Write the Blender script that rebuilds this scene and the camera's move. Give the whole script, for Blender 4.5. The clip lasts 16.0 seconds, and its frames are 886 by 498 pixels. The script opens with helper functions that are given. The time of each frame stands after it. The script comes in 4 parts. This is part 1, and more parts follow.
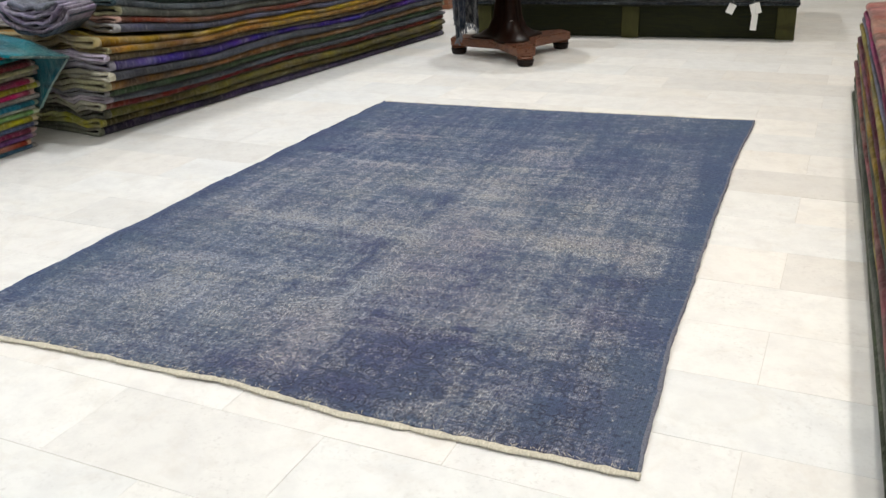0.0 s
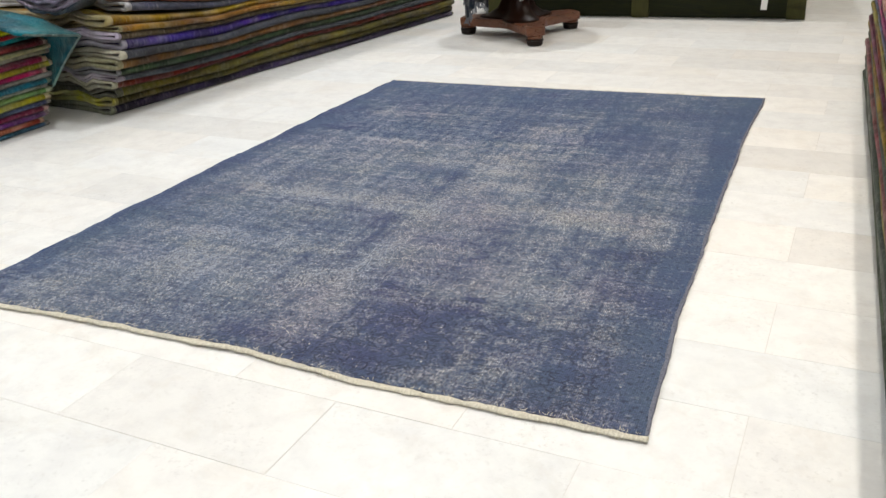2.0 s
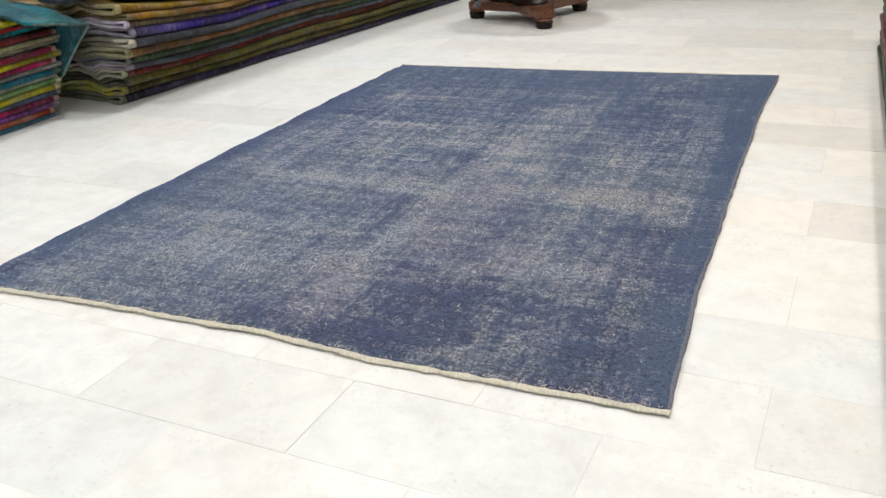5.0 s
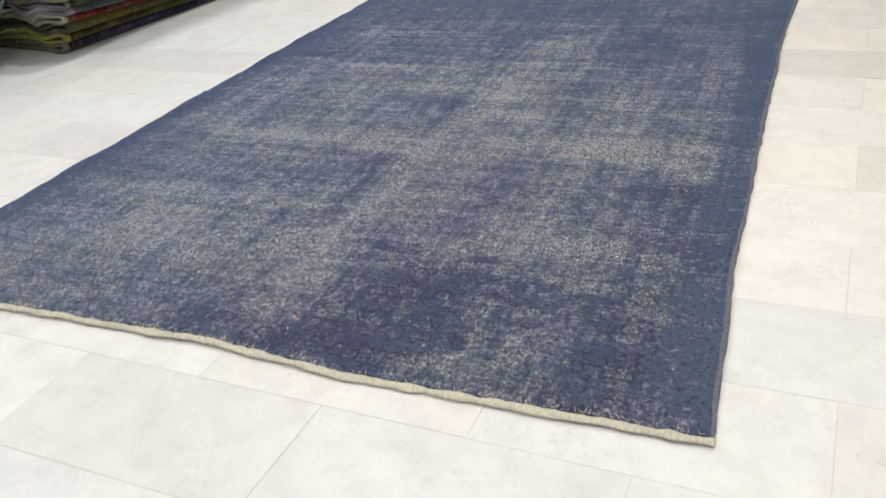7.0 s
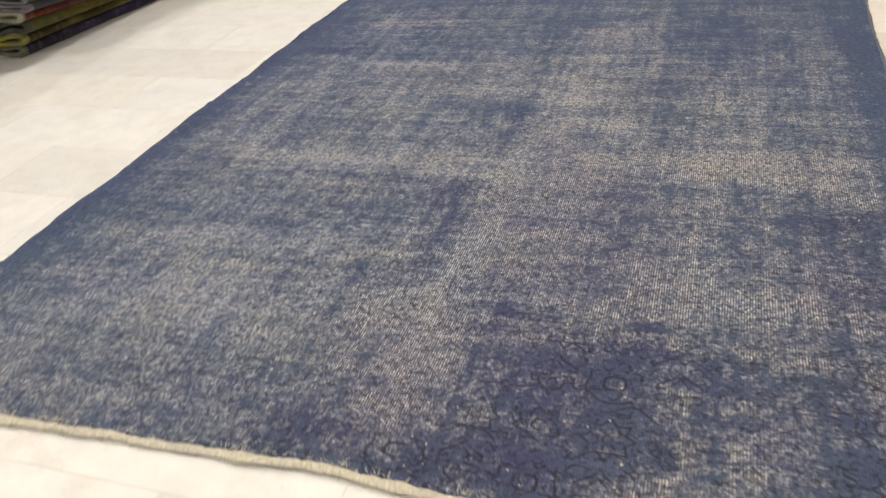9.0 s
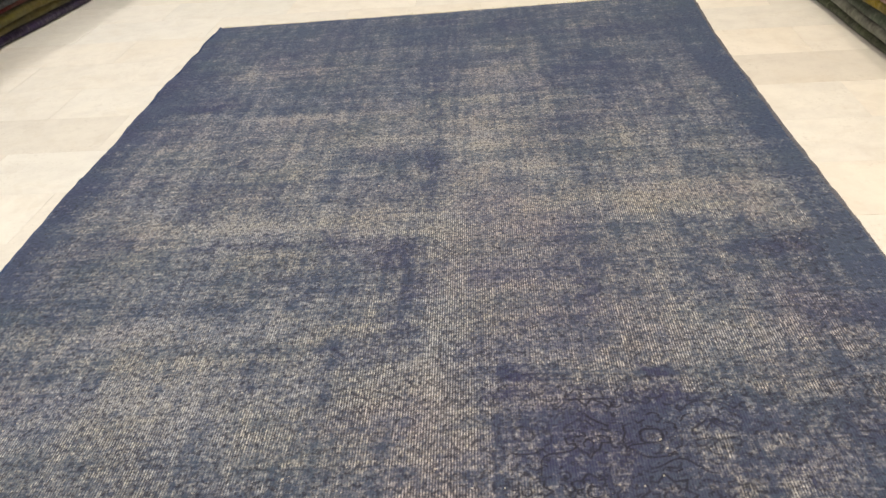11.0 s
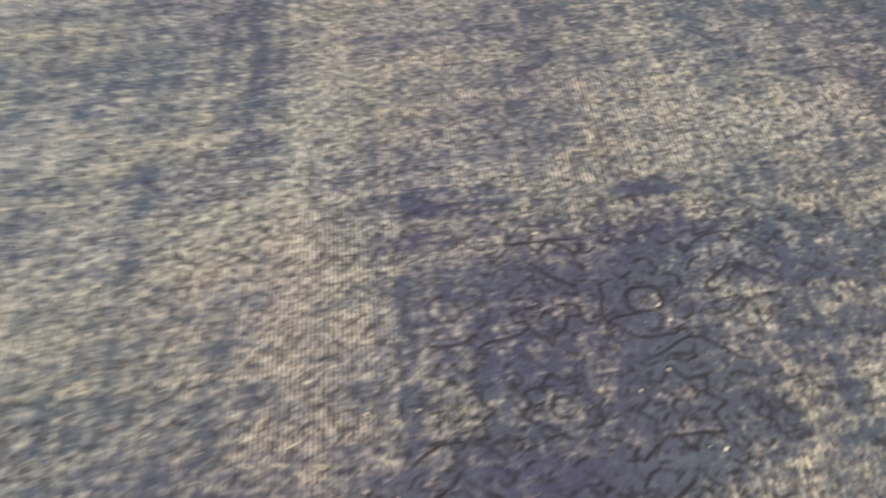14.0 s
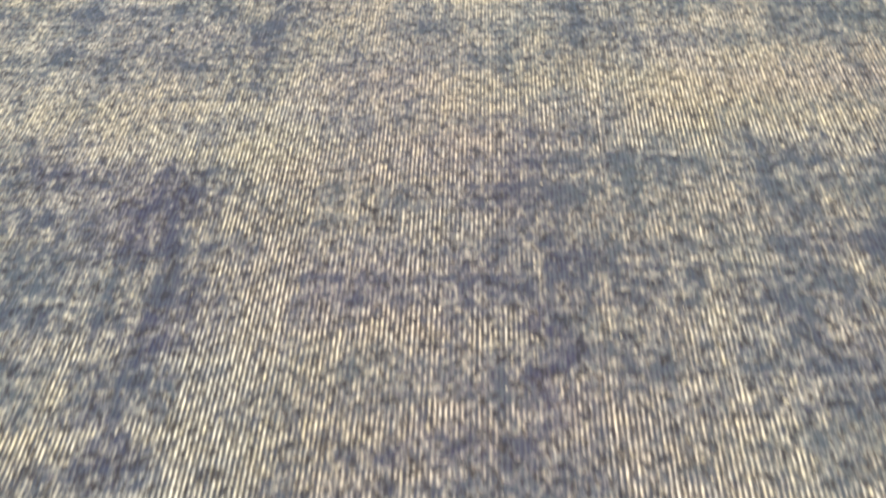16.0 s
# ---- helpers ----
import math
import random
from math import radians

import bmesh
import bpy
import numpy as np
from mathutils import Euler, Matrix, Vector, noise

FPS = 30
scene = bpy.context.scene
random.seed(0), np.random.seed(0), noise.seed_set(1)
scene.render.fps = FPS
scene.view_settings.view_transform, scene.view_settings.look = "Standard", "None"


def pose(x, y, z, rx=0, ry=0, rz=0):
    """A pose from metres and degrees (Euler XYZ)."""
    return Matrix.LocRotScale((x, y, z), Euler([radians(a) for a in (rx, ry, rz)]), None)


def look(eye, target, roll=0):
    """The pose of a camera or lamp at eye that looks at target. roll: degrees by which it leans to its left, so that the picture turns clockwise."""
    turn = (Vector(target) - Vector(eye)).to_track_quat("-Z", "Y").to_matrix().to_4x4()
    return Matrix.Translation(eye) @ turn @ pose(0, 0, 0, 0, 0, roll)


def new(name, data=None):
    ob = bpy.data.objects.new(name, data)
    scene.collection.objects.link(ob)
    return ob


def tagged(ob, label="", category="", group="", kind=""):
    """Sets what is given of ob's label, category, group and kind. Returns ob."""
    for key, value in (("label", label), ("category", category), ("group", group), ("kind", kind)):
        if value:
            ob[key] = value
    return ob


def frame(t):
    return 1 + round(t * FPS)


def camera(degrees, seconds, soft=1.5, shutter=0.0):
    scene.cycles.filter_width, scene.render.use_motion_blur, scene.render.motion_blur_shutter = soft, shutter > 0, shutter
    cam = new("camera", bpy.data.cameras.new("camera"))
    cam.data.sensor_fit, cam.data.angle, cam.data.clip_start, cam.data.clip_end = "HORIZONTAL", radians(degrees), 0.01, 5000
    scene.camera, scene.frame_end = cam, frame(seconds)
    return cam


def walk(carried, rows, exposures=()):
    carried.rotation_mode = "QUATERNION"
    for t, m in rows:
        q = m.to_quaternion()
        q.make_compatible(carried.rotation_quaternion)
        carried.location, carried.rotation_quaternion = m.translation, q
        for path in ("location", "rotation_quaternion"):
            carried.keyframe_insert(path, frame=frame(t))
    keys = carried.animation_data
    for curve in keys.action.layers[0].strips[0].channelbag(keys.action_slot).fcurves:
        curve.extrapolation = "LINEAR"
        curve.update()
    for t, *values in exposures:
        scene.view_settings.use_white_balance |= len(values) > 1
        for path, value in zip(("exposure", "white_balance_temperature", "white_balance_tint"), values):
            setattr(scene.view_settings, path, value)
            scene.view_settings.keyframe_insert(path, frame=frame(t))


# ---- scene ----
cam = camera(54.0, 16.0, soft=1.5, shutter=0.5)
PATH = [
    (0, (1.328, -1.602, 1.229), (0.599, 0.09, 0.45), -2.5),
    (0.5, (1.333, -1.61, 1.223), (0.59, 0.079, 0.451), -2.6),
    (1, (1.333, -1.62, 1.217), (0.585, 0.066, 0.443), -2.5),
    (1.5, (1.336, -1.633, 1.208), (0.59, 0.045, 0.416), -2.6),
    (2, (1.338, -1.641, 1.2), (0.595, 0.03, 0.392), -2.7),
    (2.5, (1.34, -1.651, 1.2), (0.6, 0.016, 0.38), -2.5),
    (3, (1.345, -1.663, 1.188), (0.588, -0.005, 0.365), -3.1),
    (3.2, (1.341, -1.668, 1.187), (0.58, -0.018, 0.352), -3.5),
    (5.3, (1.307, -1.644, 1.146), (0.546, 0.011, 0.321), -4.1),
    (5.5, (1.291, -1.649, 1.134), (0.529, -0.008, 0.283), -4.9),
    (6, (1.246, -1.608, 1.118), (0.459, 0.003, 0.233), -4.4),
    (6.2, (1.232, -1.547, 1.104), (0.456, 0.046, 0.177), -4.2),
    (6.5, (1.201, -1.418, 1.09), (0.455, 0.177, 0.142), -4.1),
    (6.7, (1.186, -1.33, 1.088), (0.472, 0.27, 0.124), -4.4),
    (7, (1.168, -1.232, 1.096), (0.439, 0.354, 0.119), -6.2),
    (7.2, (1.15, -1.195, 1.085), (0.421, 0.399, 0.121), -6.7),
    (7.5, (1.084, -1.157, 1.092), (0.36, 0.436, 0.123), -7.2),
    (7.8, (0.965, -1.123, 1.085), (0.283, 0.495, 0.126), -7.2),
    (8, (0.875, -1.095, 1.094), (0.202, 0.533, 0.146), -8.0),
    (8.2, (0.807, -1.081, 1.1), (0.136, 0.55, 0.157), -8.7),
    (8.5, (0.729, -1.043, 1.096), (0.087, 0.565, 0.095), -6.9),
    (8.8, (0.644, -0.974, 1.082), (0.038, 0.626, 0.047), -5.7),
    (9, (0.58, -0.898, 1.074), (-0.001, 0.704, 0.027), -6.5),
    (9.2, (0.535, -0.84, 1.071), (-0.003, 0.783, 0.033), -7.6),
    (9.5, (0.459, -0.787, 1.095), (0.007, 0.872, 0.075), -7.1),
    (9.7, (0.415, -0.787, 1.1), (0.032, 0.9, 0.097), -6.5),
    (11.8, (0.106, -0.868, 1.141), (0.014, 0.838, 0.101), -5.0),
    (12, (0.101, -0.863, 1.138), (-0.01, 0.846, 0.104), -4.9),
    (12.2, (0.091, -0.869, 1.137), (-0.036, 0.839, 0.104), -4.5),
    (12.5, (0.079, -0.839, 1.134), (-0.008, 0.825, 0.028), -2.8),
    (12.8, (0.103, -0.767, 1.091), (0.038, 0.776, -0.179), -3.0),
    (13, (0.127, -0.687, 1.041), (0.036, 0.822, -0.268), -5.2),
    (13.2, (0.156, -0.598, 1.0), (0.092, 0.87, -0.357), -5.8),
    (13.3, (0.167, -0.547, 0.984), (0.115, 0.889, -0.407), -6.2),
    (13.5, (0.196, -0.472, 0.939), (0.143, 0.942, -0.473), -6.8),
    (13.7, (0.212, -0.385, 0.891), (0.134, 0.976, -0.571), -7.8),
    (13.8, (0.21, -0.345, 0.866), (0.136, 0.998, -0.615), -7.9),
    (14, (0.216, -0.275, 0.803), (0.213, 1.062, -0.684), -6.6),
    (14.1, (0.211, -0.233, 0.777), (0.277, 1.094, -0.718), -4.0),
    (14.2, (0.238, -0.188, 0.755), (0.3, 1.107, -0.768), -4.0),
    (14.5, (0.261, -0.09, 0.708), (0.35, 1.166, -0.846), -1.6),
    (14.8, (0.286, -0.013, 0.695), (0.315, 1.241, -0.864), -3.3),
    (14.9, (0.293, 0.015, 0.695), (0.306, 1.262, -0.869), -3.2),
    (15, (0.307, 0.044, 0.699), (0.297, 1.285, -0.87), -3.3),
    (15.2, (0.325, 0.108, 0.7), (0.296, 1.329, -0.883), -2.3),
    (15.3, (0.337, 0.122, 0.691), (0.264, 1.379, -0.863), -3.4),
    (15.5, (0.342, 0.18, 0.708), (0.229, 1.444, -0.838), -4.7),
    (15.8, (0.339, 0.234, 0.71), (0.201, 1.558, -0.783), -5.3),
    (16, (0.322, 0.297, 0.72), (0.203, 1.64, -0.758), -4.0),
]
walk(cam, [(t, look(eye, target, roll)) for t, eye, target, roll in PATH],
     exposures=[(0, 0.05, 6580, 9), (2, 0.09, 6580, 9), (5.5, 0.03, 6520, 9), (6.2, -0.01, 6480, 9), (6.9, -0.10, 6550, 9), (7.6, 0.14, 6800, 10), (8.05, 0.05, 6800, 10), (8.5, -0.02, 7300, 12), (9.5, -0.03, 7450, 12), (12.0, -0.01, 8050, 10), (13.0, -0.07, 8050, 10), (13.5, 0.09, 8350, 8), (14.0, 0.38, 8650, 6), (14.5, 0.48, 8550, 5), (15.2, 0.62, 8750, 4), (16, 0.67, 8850, 4)])
# ---------------------------------------------------------------- light
world = bpy.data.worlds.new("world")
scene.world = world
world.use_nodes = True
world.node_tree.nodes["Background"].inputs["Color"].default_value = (0.9, 0.95, 1.0, 1)
world.node_tree.nodes["Background"].inputs["Strength"].default_value = 0.05

CEIL = 3.0
# unseen square panels added over the near end as fill
FILL_PANELS = [(-2.9, -1.6), (1.6, -1.6)]
# unseen spots: table shadow and floor glint place two, the others are assumed
SPOTS = [(-2.7, 0.9), (-2.7, 4.0), (-2.7, 7.4), (-0.75, -1.2), (-1.25, 2.5), (-0.80, 4.98), (-0.75, 7.6), (1.85, 0.4), (1.5, 2.2), (1.45, 5.5), (1.32, 10.9)]
FILL_POWER, SPOT_POWER = 26, 110
COOL, DAY, WARM = (0.93, 0.97, 1.0), (0.97, 0.985, 1.0), (1.0, 0.94, 0.85)


# ---------------------------------------------------------------- materials
def material(name, colour=(0.5, 0.5, 0.5), rough=0.6, metal=0.0, spec=0.5):
    m = bpy.data.materials.new(name)
    m.use_nodes = True
    b = m.node_tree.nodes["Principled BSDF"]
    b.inputs["Base Color"].default_value = (*colour, 1)
    b.inputs["Roughness"].default_value = rough
    b.inputs["Metallic"].default_value = metal
    b.inputs["Specular IOR Level"].default_value = spec
    return m


class Nodes:
    """Short calls for the nodes of one material."""

    def __init__(self, m):
        self.t = m.node_tree
        self.b = self.t.nodes["Principled BSDF"]

    def put(self, kind, **values):
        n = self.t.nodes.new(kind)
        for k, v in values.items():
            setattr(n, k, v)
        return n

    def link(self, a, b):
        self.t.links.new(a, b)

    def math(self, op, a, b=None, c=None, clamp=False):
        n = self.put("ShaderNodeMath", operation=op, use_clamp=clamp)
        for i, v in enumerate((a, b, c)):
            if v is None:
                continue
            if isinstance(v, (int, float)):
                n.inputs[i].default_value = v
            else:
                self.link(v, n.inputs[i])
        return n.outputs[0]

    def mix(self, f, a, b, blend="MIX"):
        n = self.put("ShaderNodeMix", data_type="RGBA", blend_type=blend)
        for sock, v in ((n.inputs[0], f), (n.inputs[6], a), (n.inputs[7], b)):
            if isinstance(v, (int, float)):
                sock.default_value = v
            elif isinstance(v, tuple):
                sock.default_value = (*v, 1)
            else:
                self.link(v, sock)
        return n.outputs[2]

    def coords(self, scale=(1, 1, 1), kind="Object", turn=(0, 0, 0)):
        c = self.put("ShaderNodeTexCoord")
        m = self.put("ShaderNodeMapping")
        m.inputs["Scale"].default_value = scale
        m.inputs["Rotation"].default_value = turn
        self.link(c.outputs[kind], m.inputs["Vector"])
        return m.outputs[0]

    def noise(self, vec, scale, detail=3.0, rough=0.55, dist=0.0):
        n = self.put("ShaderNodeTexNoise")
        n.inputs["Scale"].default_value = scale
        n.inputs["Detail"].default_value = detail
        n.inputs["Roughness"].default_value = rough
        n.inputs["Distortion"].default_value = dist
        self.link(vec, n.inputs["Vector"])
        return n.outputs["Fac"]

    def ramp(self, f, lo, hi, a=0.0, b=1.0):
        n = self.put("ShaderNodeMapRange")
        self.link(f, n.inputs[0])
        for i, v in enumerate((lo, hi, a, b)):
            n.inputs[i + 1].default_value = v
        return n.outputs[0]

    def attr(self, name):
        return self.put("ShaderNodeAttribute", attribute_name=name).outputs["Fac"]

    def bump(self, height, strength=0.3, distance=0.01):
        n = self.put("ShaderNodeBump")
        n.inputs["Strength"].default_value = strength
        n.inputs["Distance"].default_value = distance
        self.link(height, n.inputs["Height"])
        self.link(n.outputs[0], self.b.inputs["Normal"])

    def colour(self, c):
        self.link(c, self.b.inputs["Base Color"])

    def rough(self, f):
        self.link(f, self.b.inputs["Roughness"])


def marble_material():
    """White polished marble; the object's colour gives each tile's own shade."""
    m = material("marble", (0.75, 0.74, 0.72), 0.25, spec=0.15)
    n = Nodes(m)
    info = n.put("ShaderNodeObjectInfo")
    geo = n.put("ShaderNodeNewGeometry")
    shift = n.put("ShaderNodeVectorMath", operation="SCALE")
    n.link(info.outputs["Location"], shift.inputs[0])
    shift.inputs["Scale"].default_value = 3.7
    add = n.put("ShaderNodeVectorMath", operation="ADD")
    n.link(geo.outputs["Position"], add.inputs[0])
    n.link(shift.outputs[0], add.inputs[1])
    v = add.outputs[0]
    cloud = n.noise(v, 2.0, 6, 0.62, 0.4)
    mottle = n.noise(v, 11, 4, 0.65)
    vein = n.noise(v, 2.0, 8, 0.68, 2.4)
    line = n.math("SUBTRACT", 1.0, n.math("MULTIPLY", n.math("ABSOLUTE", n.math("SUBTRACT", vein, 0.5)), 26.0), clamp=True)
    line = n.math("MULTIPLY", line, n.ramp(n.noise(v, 1.9, 2), 0.50, 0.75))
    speck = n.ramp(n.noise(v, 30, 3, 0.7), 0.66, 0.76)
    c = n.mix(n.ramp(cloud, 0.25, 0.75), (0.80, 0.79, 0.765), (0.72, 0.712, 0.70))
    c = n.mix(n.ramp(mottle, 0.42, 0.72, 0.0, 0.55), c, (0.62, 0.61, 0.605))
    c = n.mix(n.math("MULTIPLY", line, 0.05), c, (0.55, 0.53, 0.51))
    grit = n.math("MULTIPLY", n.ramp(n.noise(v, 62, 4, 0.75), 0.54, 0.70), n.ramp(n.noise(v, 4.2, 3, 0.6), 0.44, 0.66, 0.10, 1.0))
    c = n.mix(n.math("MULTIPLY", grit, 0.58), c, (0.47, 0.45, 0.43))
    c = n.mix(n.math("MULTIPLY", speck, 0.30), c, (0.42, 0.40, 0.38))
    smudge = n.noise(v, 6.5, 5, 0.7, 0.6)
    c = n.mix(n.ramp(smudge, 0.52, 0.74, 0.0, 0.42), c, (0.60, 0.555, 0.50))
    warm = n.noise(v, 1.4, 3)
    c = n.mix(n.ramp(warm, 0.5, 0.8, 0.0, 0.22), c, (0.80, 0.73, 0.60))
    c = n.mix(1.0, c, info.outputs["Color"], "MULTIPLY")
    n.colour(c)
    n.rough(n.ramp(n.noise(v, 2, 2), 0.3, 0.7, 0.29, 0.36))
    return m


def cloth_material(name, worn=0.0):
    """Rug pile: the object's colour, broken by dyed pattern, ribs and dust."""
    m = material(name, (0.2, 0.2, 0.2), 0.95, spec=0.1)
    n = Nodes(m)
    info = n.put("ShaderNodeObjectInfo")
    geo = n.put("ShaderNodeNewGeometry")
    p = n.put("ShaderNodeVectorMath", operation="ADD")
    n.link(geo.outputs["Position"], p.inputs[0])
    off = n.put("ShaderNodeCombineXYZ")
    n.link(n.math("MULTIPLY", info.outputs["Random"], 40.0), off.inputs[0])
    n.link(off.outputs[0], p.inputs[1])
    v = p.outputs[0]
    def stretched(sx, sy, sz):
        m2 = n.put("ShaderNodeMapping")
        m2.inputs["Scale"].default_value = (sx, sy, sz)
        n.link(v, m2.inputs["Vector"])
        return m2.outputs[0]

    big = n.noise(stretched(5, 5, 9), 1.0, 3, 0.6, 0.4)
    mid = n.noise(stretched(55, 55, 14), 1.0, 3, 0.6)
    fine = n.noise(stretched(180, 180, 120), 1.0, 2, 0.6)
    hue = n.put("ShaderNodeHueSaturation")
    n.link(info.outputs["Color"], hue.inputs["Color"])
    n.link(n.ramp(n.noise(stretched(2.6, 2.6, 5), 1.0, 2), 0.25, 0.75, 0.473, 0.527), hue.inputs["Hue"])
    n.link(n.ramp(n.noise(stretched(4.5, 4.5, 3), 1.0, 2), 0.3, 0.7, 0.60, 1.35), hue.inputs["Value"])
    n.link(n.ramp(n.noise(stretched(7, 7, 6), 1.0, 2), 0.3, 0.7, 0.75, 1.35), hue.inputs["Saturation"])
    base = hue.outputs[0]
    dark = n.mix(1.0, base, (0.72, 0.70, 0.67) if worn else (0.42, 0.40, 0.38), "MULTIPLY")
    pale = n.mix(0.15, base, (0.62, 0.58, 0.50))
    c = n.mix(n.ramp(big, 0.38, 0.62), dark, base)
    c = n.mix(n.ramp(mid, 0.52, 0.72), c, pale)
    c = n.mix(n.ramp(mid, 0.46, 0.30, 0.0, 0.7), c, dark)
    c = n.mix(n.math("MULTIPLY", fine, 0.6), c, n.mix(1.0, c, (0.45, 0.45, 0.45), "MULTIPLY"))
    n.colour(c)
    n.b.inputs["Sheen Weight"].default_value = 0.15
    n.bump(n.math("ADD", n.math("MULTIPLY", mid, 0.9), n.math("MULTIPLY", fine, 0.7)), 0.9, 0.009)
    return m


def wood_material(name, a, b, rough, axis=(1, 8, 8), spec=0.5):
    m = material(name, a, rough, spec=spec)
    n = Nodes(m)
    v = n.coords(axis)
    grain = n.noise(v, 6, 5, 0.6, 1.5)
    knot = n.ramp(n.noise(n.coords((1.5, 5, 5)), 2.5, 2, 0.5, 1.0), 0.62, 0.75)
    c = n.mix(n.ramp(grain, 0.35, 0.65), a, b)
    c = n.mix(n.math("MULTIPLY", knot, 0.6), c, tuple(x * 0.35 for x in a))
    n.colour(c)
    n.rough(n.ramp(grain, 0.3, 0.7, rough * 0.8, min(1, rough * 1.2)))
    n.bump(grain, 0.15, 0.004)
    return m


def plaster_material(name, colour):
    m = material(name, colour, 0.85)
    n = Nodes(m)
    v = n.coords()
    c = n.mix(n.ramp(n.noise(v, 1.5, 4), 0.3, 0.7), tuple(x * 0.93 for x in colour), colour)
    n.colour(c)
    n.bump(n.noise(v, 60, 3), 0.1, 0.003)
    return m


def rug_material():
    """Overdyed blue pile worn down to its warp threads; wear, bare, tone, ink, warm and mauve are laid down with the weave."""
    m = material("overdyed_pile", (0.1, 0.14, 0.25), 0.95, spec=0.05)
    n = Nodes(m)
    wear, bare, tone, ink, warm, mauve = [n.attr(k) for k in ("wear", "bare", "tone", "ink", "warm", "mauve")]
    c0 = n.put("ShaderNodeTexCoord")
    sep = n.put("ShaderNodeSeparateXYZ")
    n.link(c0.outputs["Object"], sep.inputs[0])
    wob = n.noise(n.coords((5, 1.2, 1)), 1.0, 2)
    count = n.math("ADD", n.math("MULTIPLY", sep.outputs[0], 1 / WARP), n.math("MULTIPLY", wob, 0.9))
    # every warp thread is bright or covered over its own short lengths
    thread_at = n.put("ShaderNodeCombineXYZ")
    n.link(n.math("MULTIPLY", n.math("FLOOR", n.math("ADD", count, 0.25)), 5.37), thread_at.inputs[0])
    n.link(n.math("MULTIPLY", sep.outputs[1], 62.0), thread_at.inputs[1])
    dash = n.noise(thread_at.outputs[0], 1.0, 2, 0.6)
    stripe = n.math("ADD", n.math("MULTIPLY", n.math("SINE", n.math("MULTIPLY", count, 2 * math.pi)), 0.5), 0.5)
    crisp = n.ramp(stripe, 0.16, 0.92)
    fleck = n.math("SUBTRACT", n.noise(n.coords((190, 95, 1)), 1.0, 2, 0.6), 0.5)
    weft = n.math("SUBTRACT", n.noise(n.coords((16, 170, 1)), 1.0, 3, 0.6), 0.5)
    clump = n.math("SUBTRACT", n.noise(n.coords((80, 66, 1)), 1.0, 3, 0.65, 0.5), 0.5)
    blot = n.math("SUBTRACT", n.noise(n.coords((26, 22, 1)), 1.0, 3, 0.6, 0.3), 0.5)
    grain = n.math("SUBTRACT", n.noise(n.coords((420, 300, 1)), 1.0, 2, 0.6), 0.5)
    hue = n.noise(n.coords((95, 60, 1)), 1.0, 2, 0.6)
    hue_b = n.noise(n.coords((60, 75, 1)), 1.7, 2, 0.6)
    # islands of pile are left between bare ground, where the pale warp shows as lines
    local = n.math("ADD", n.math("MULTIPLY", fleck, 0.7), n.math("ADD", wear, n.math("MULTIPLY", clump, 0.95)))
    local = n.math("ADD", local, n.math("MULTIPLY", blot, 1.15))
    local = n.math("ADD", local, n.math("MULTIPLY", weft, 0.55))
    mask = n.ramp(local, 0.10, 0.74)
    plain = n.math("SUBTRACT", 1.0, n.math("MULTIPLY", tone, 0.8))
    pile = n.mix(tone, (0.046, 0.071, 0.130), (0.028, 0.030, 0.090))
    pile = n.mix(n.math("MULTIPLY", n.math("MULTIPLY", warm, plain), 0.70), pile, (0.076, 0.106, 0.130))
    pile = n.mix(n.math("MULTIPLY", mauve, 0.50), pile, (0.070, 0.062, 0.125))
    pile = n.mix(n.math("MULTIPLY", n.ramp(hue_b, 0.5, 0.68, 0.0, 0.55), plain), pile, (0.074, 0.104, 0.140))
    pile = n.mix(n.ramp(hue_b, 0.46, 0.32, 0.0, 0.55), pile, (0.046, 0.045, 0.100))
    pile = n.mix(n.ramp(grain, -0.2, 0.2, 0.0, 0.5), pile, n.mix(1.0, pile, (0.5, 0.5, 0.55), "MULTIPLY"))
    pile = n.mix(n.ramp(clump, 0.0, 0.25, 0.0, 0.45), pile, (0.120, 0.152, 0.222))
    pile = n.mix(n.math("MULTIPLY", n.math("MULTIPLY", crisp, bare), 0.05), pile, (0.44, 0.45, 0.50))
    weft_shade = n.mix(mauve, n.mix(warm, (0.092, 0.096, 0.112), (0.112, 0.104, 0.088)), (0.100, 0.084, 0.100))
    gap = n.mix(n.ramp(local, 0.30, 0.85, 0.30, 0.92), pile, weft_shade)
    thread = n.mix(warm, (0.64, 0.67, 0.75), (0.75, 0.72, 0.635))
    thread = n.mix(n.math("MULTIPLY", mauve, 0.9), thread, (0.63, 0.545, 0.60))
    thread = n.mix(n.ramp(hue, 0.54, 0.68, 0.0, 0.55), thread, (0.74, 0.69, 0.55))
    thread = n.mix(n.ramp(hue, 0.47, 0.33, 0.0, 0.6), thread, (0.52, 0.57, 0.68))
    ground = n.math("ADD", n.math("MULTIPLY", fleck, 1.55), n.math("ADD", 0.36, n.math("MULTIPLY", weft, 0.5)))
    lines = n.math("MULTIPLY", crisp, n.ramp(n.math("ADD", dash, n.math("MULTIPLY", fleck, 0.7)), 0.34, 0.60, 0.12, 0.94))
    lines = n.math("ADD", lines, n.math("MULTIPLY", fleck, 0.35))
    share = n.math("MULTIPLY", bare, n.ramp(n.math("ADD", wear, n.math("MULTIPLY", blot, 0.6)), 0.22, 0.62))
    lit = n.math("ADD", n.math("MULTIPLY", lines, share), n.math("MULTIPLY", ground, n.math("SUBTRACT", 1.0, share)), clamp=True)
    lit = n.math("ADD", lit, n.math("MULTIPLY", clump, 0.35), clamp=True)
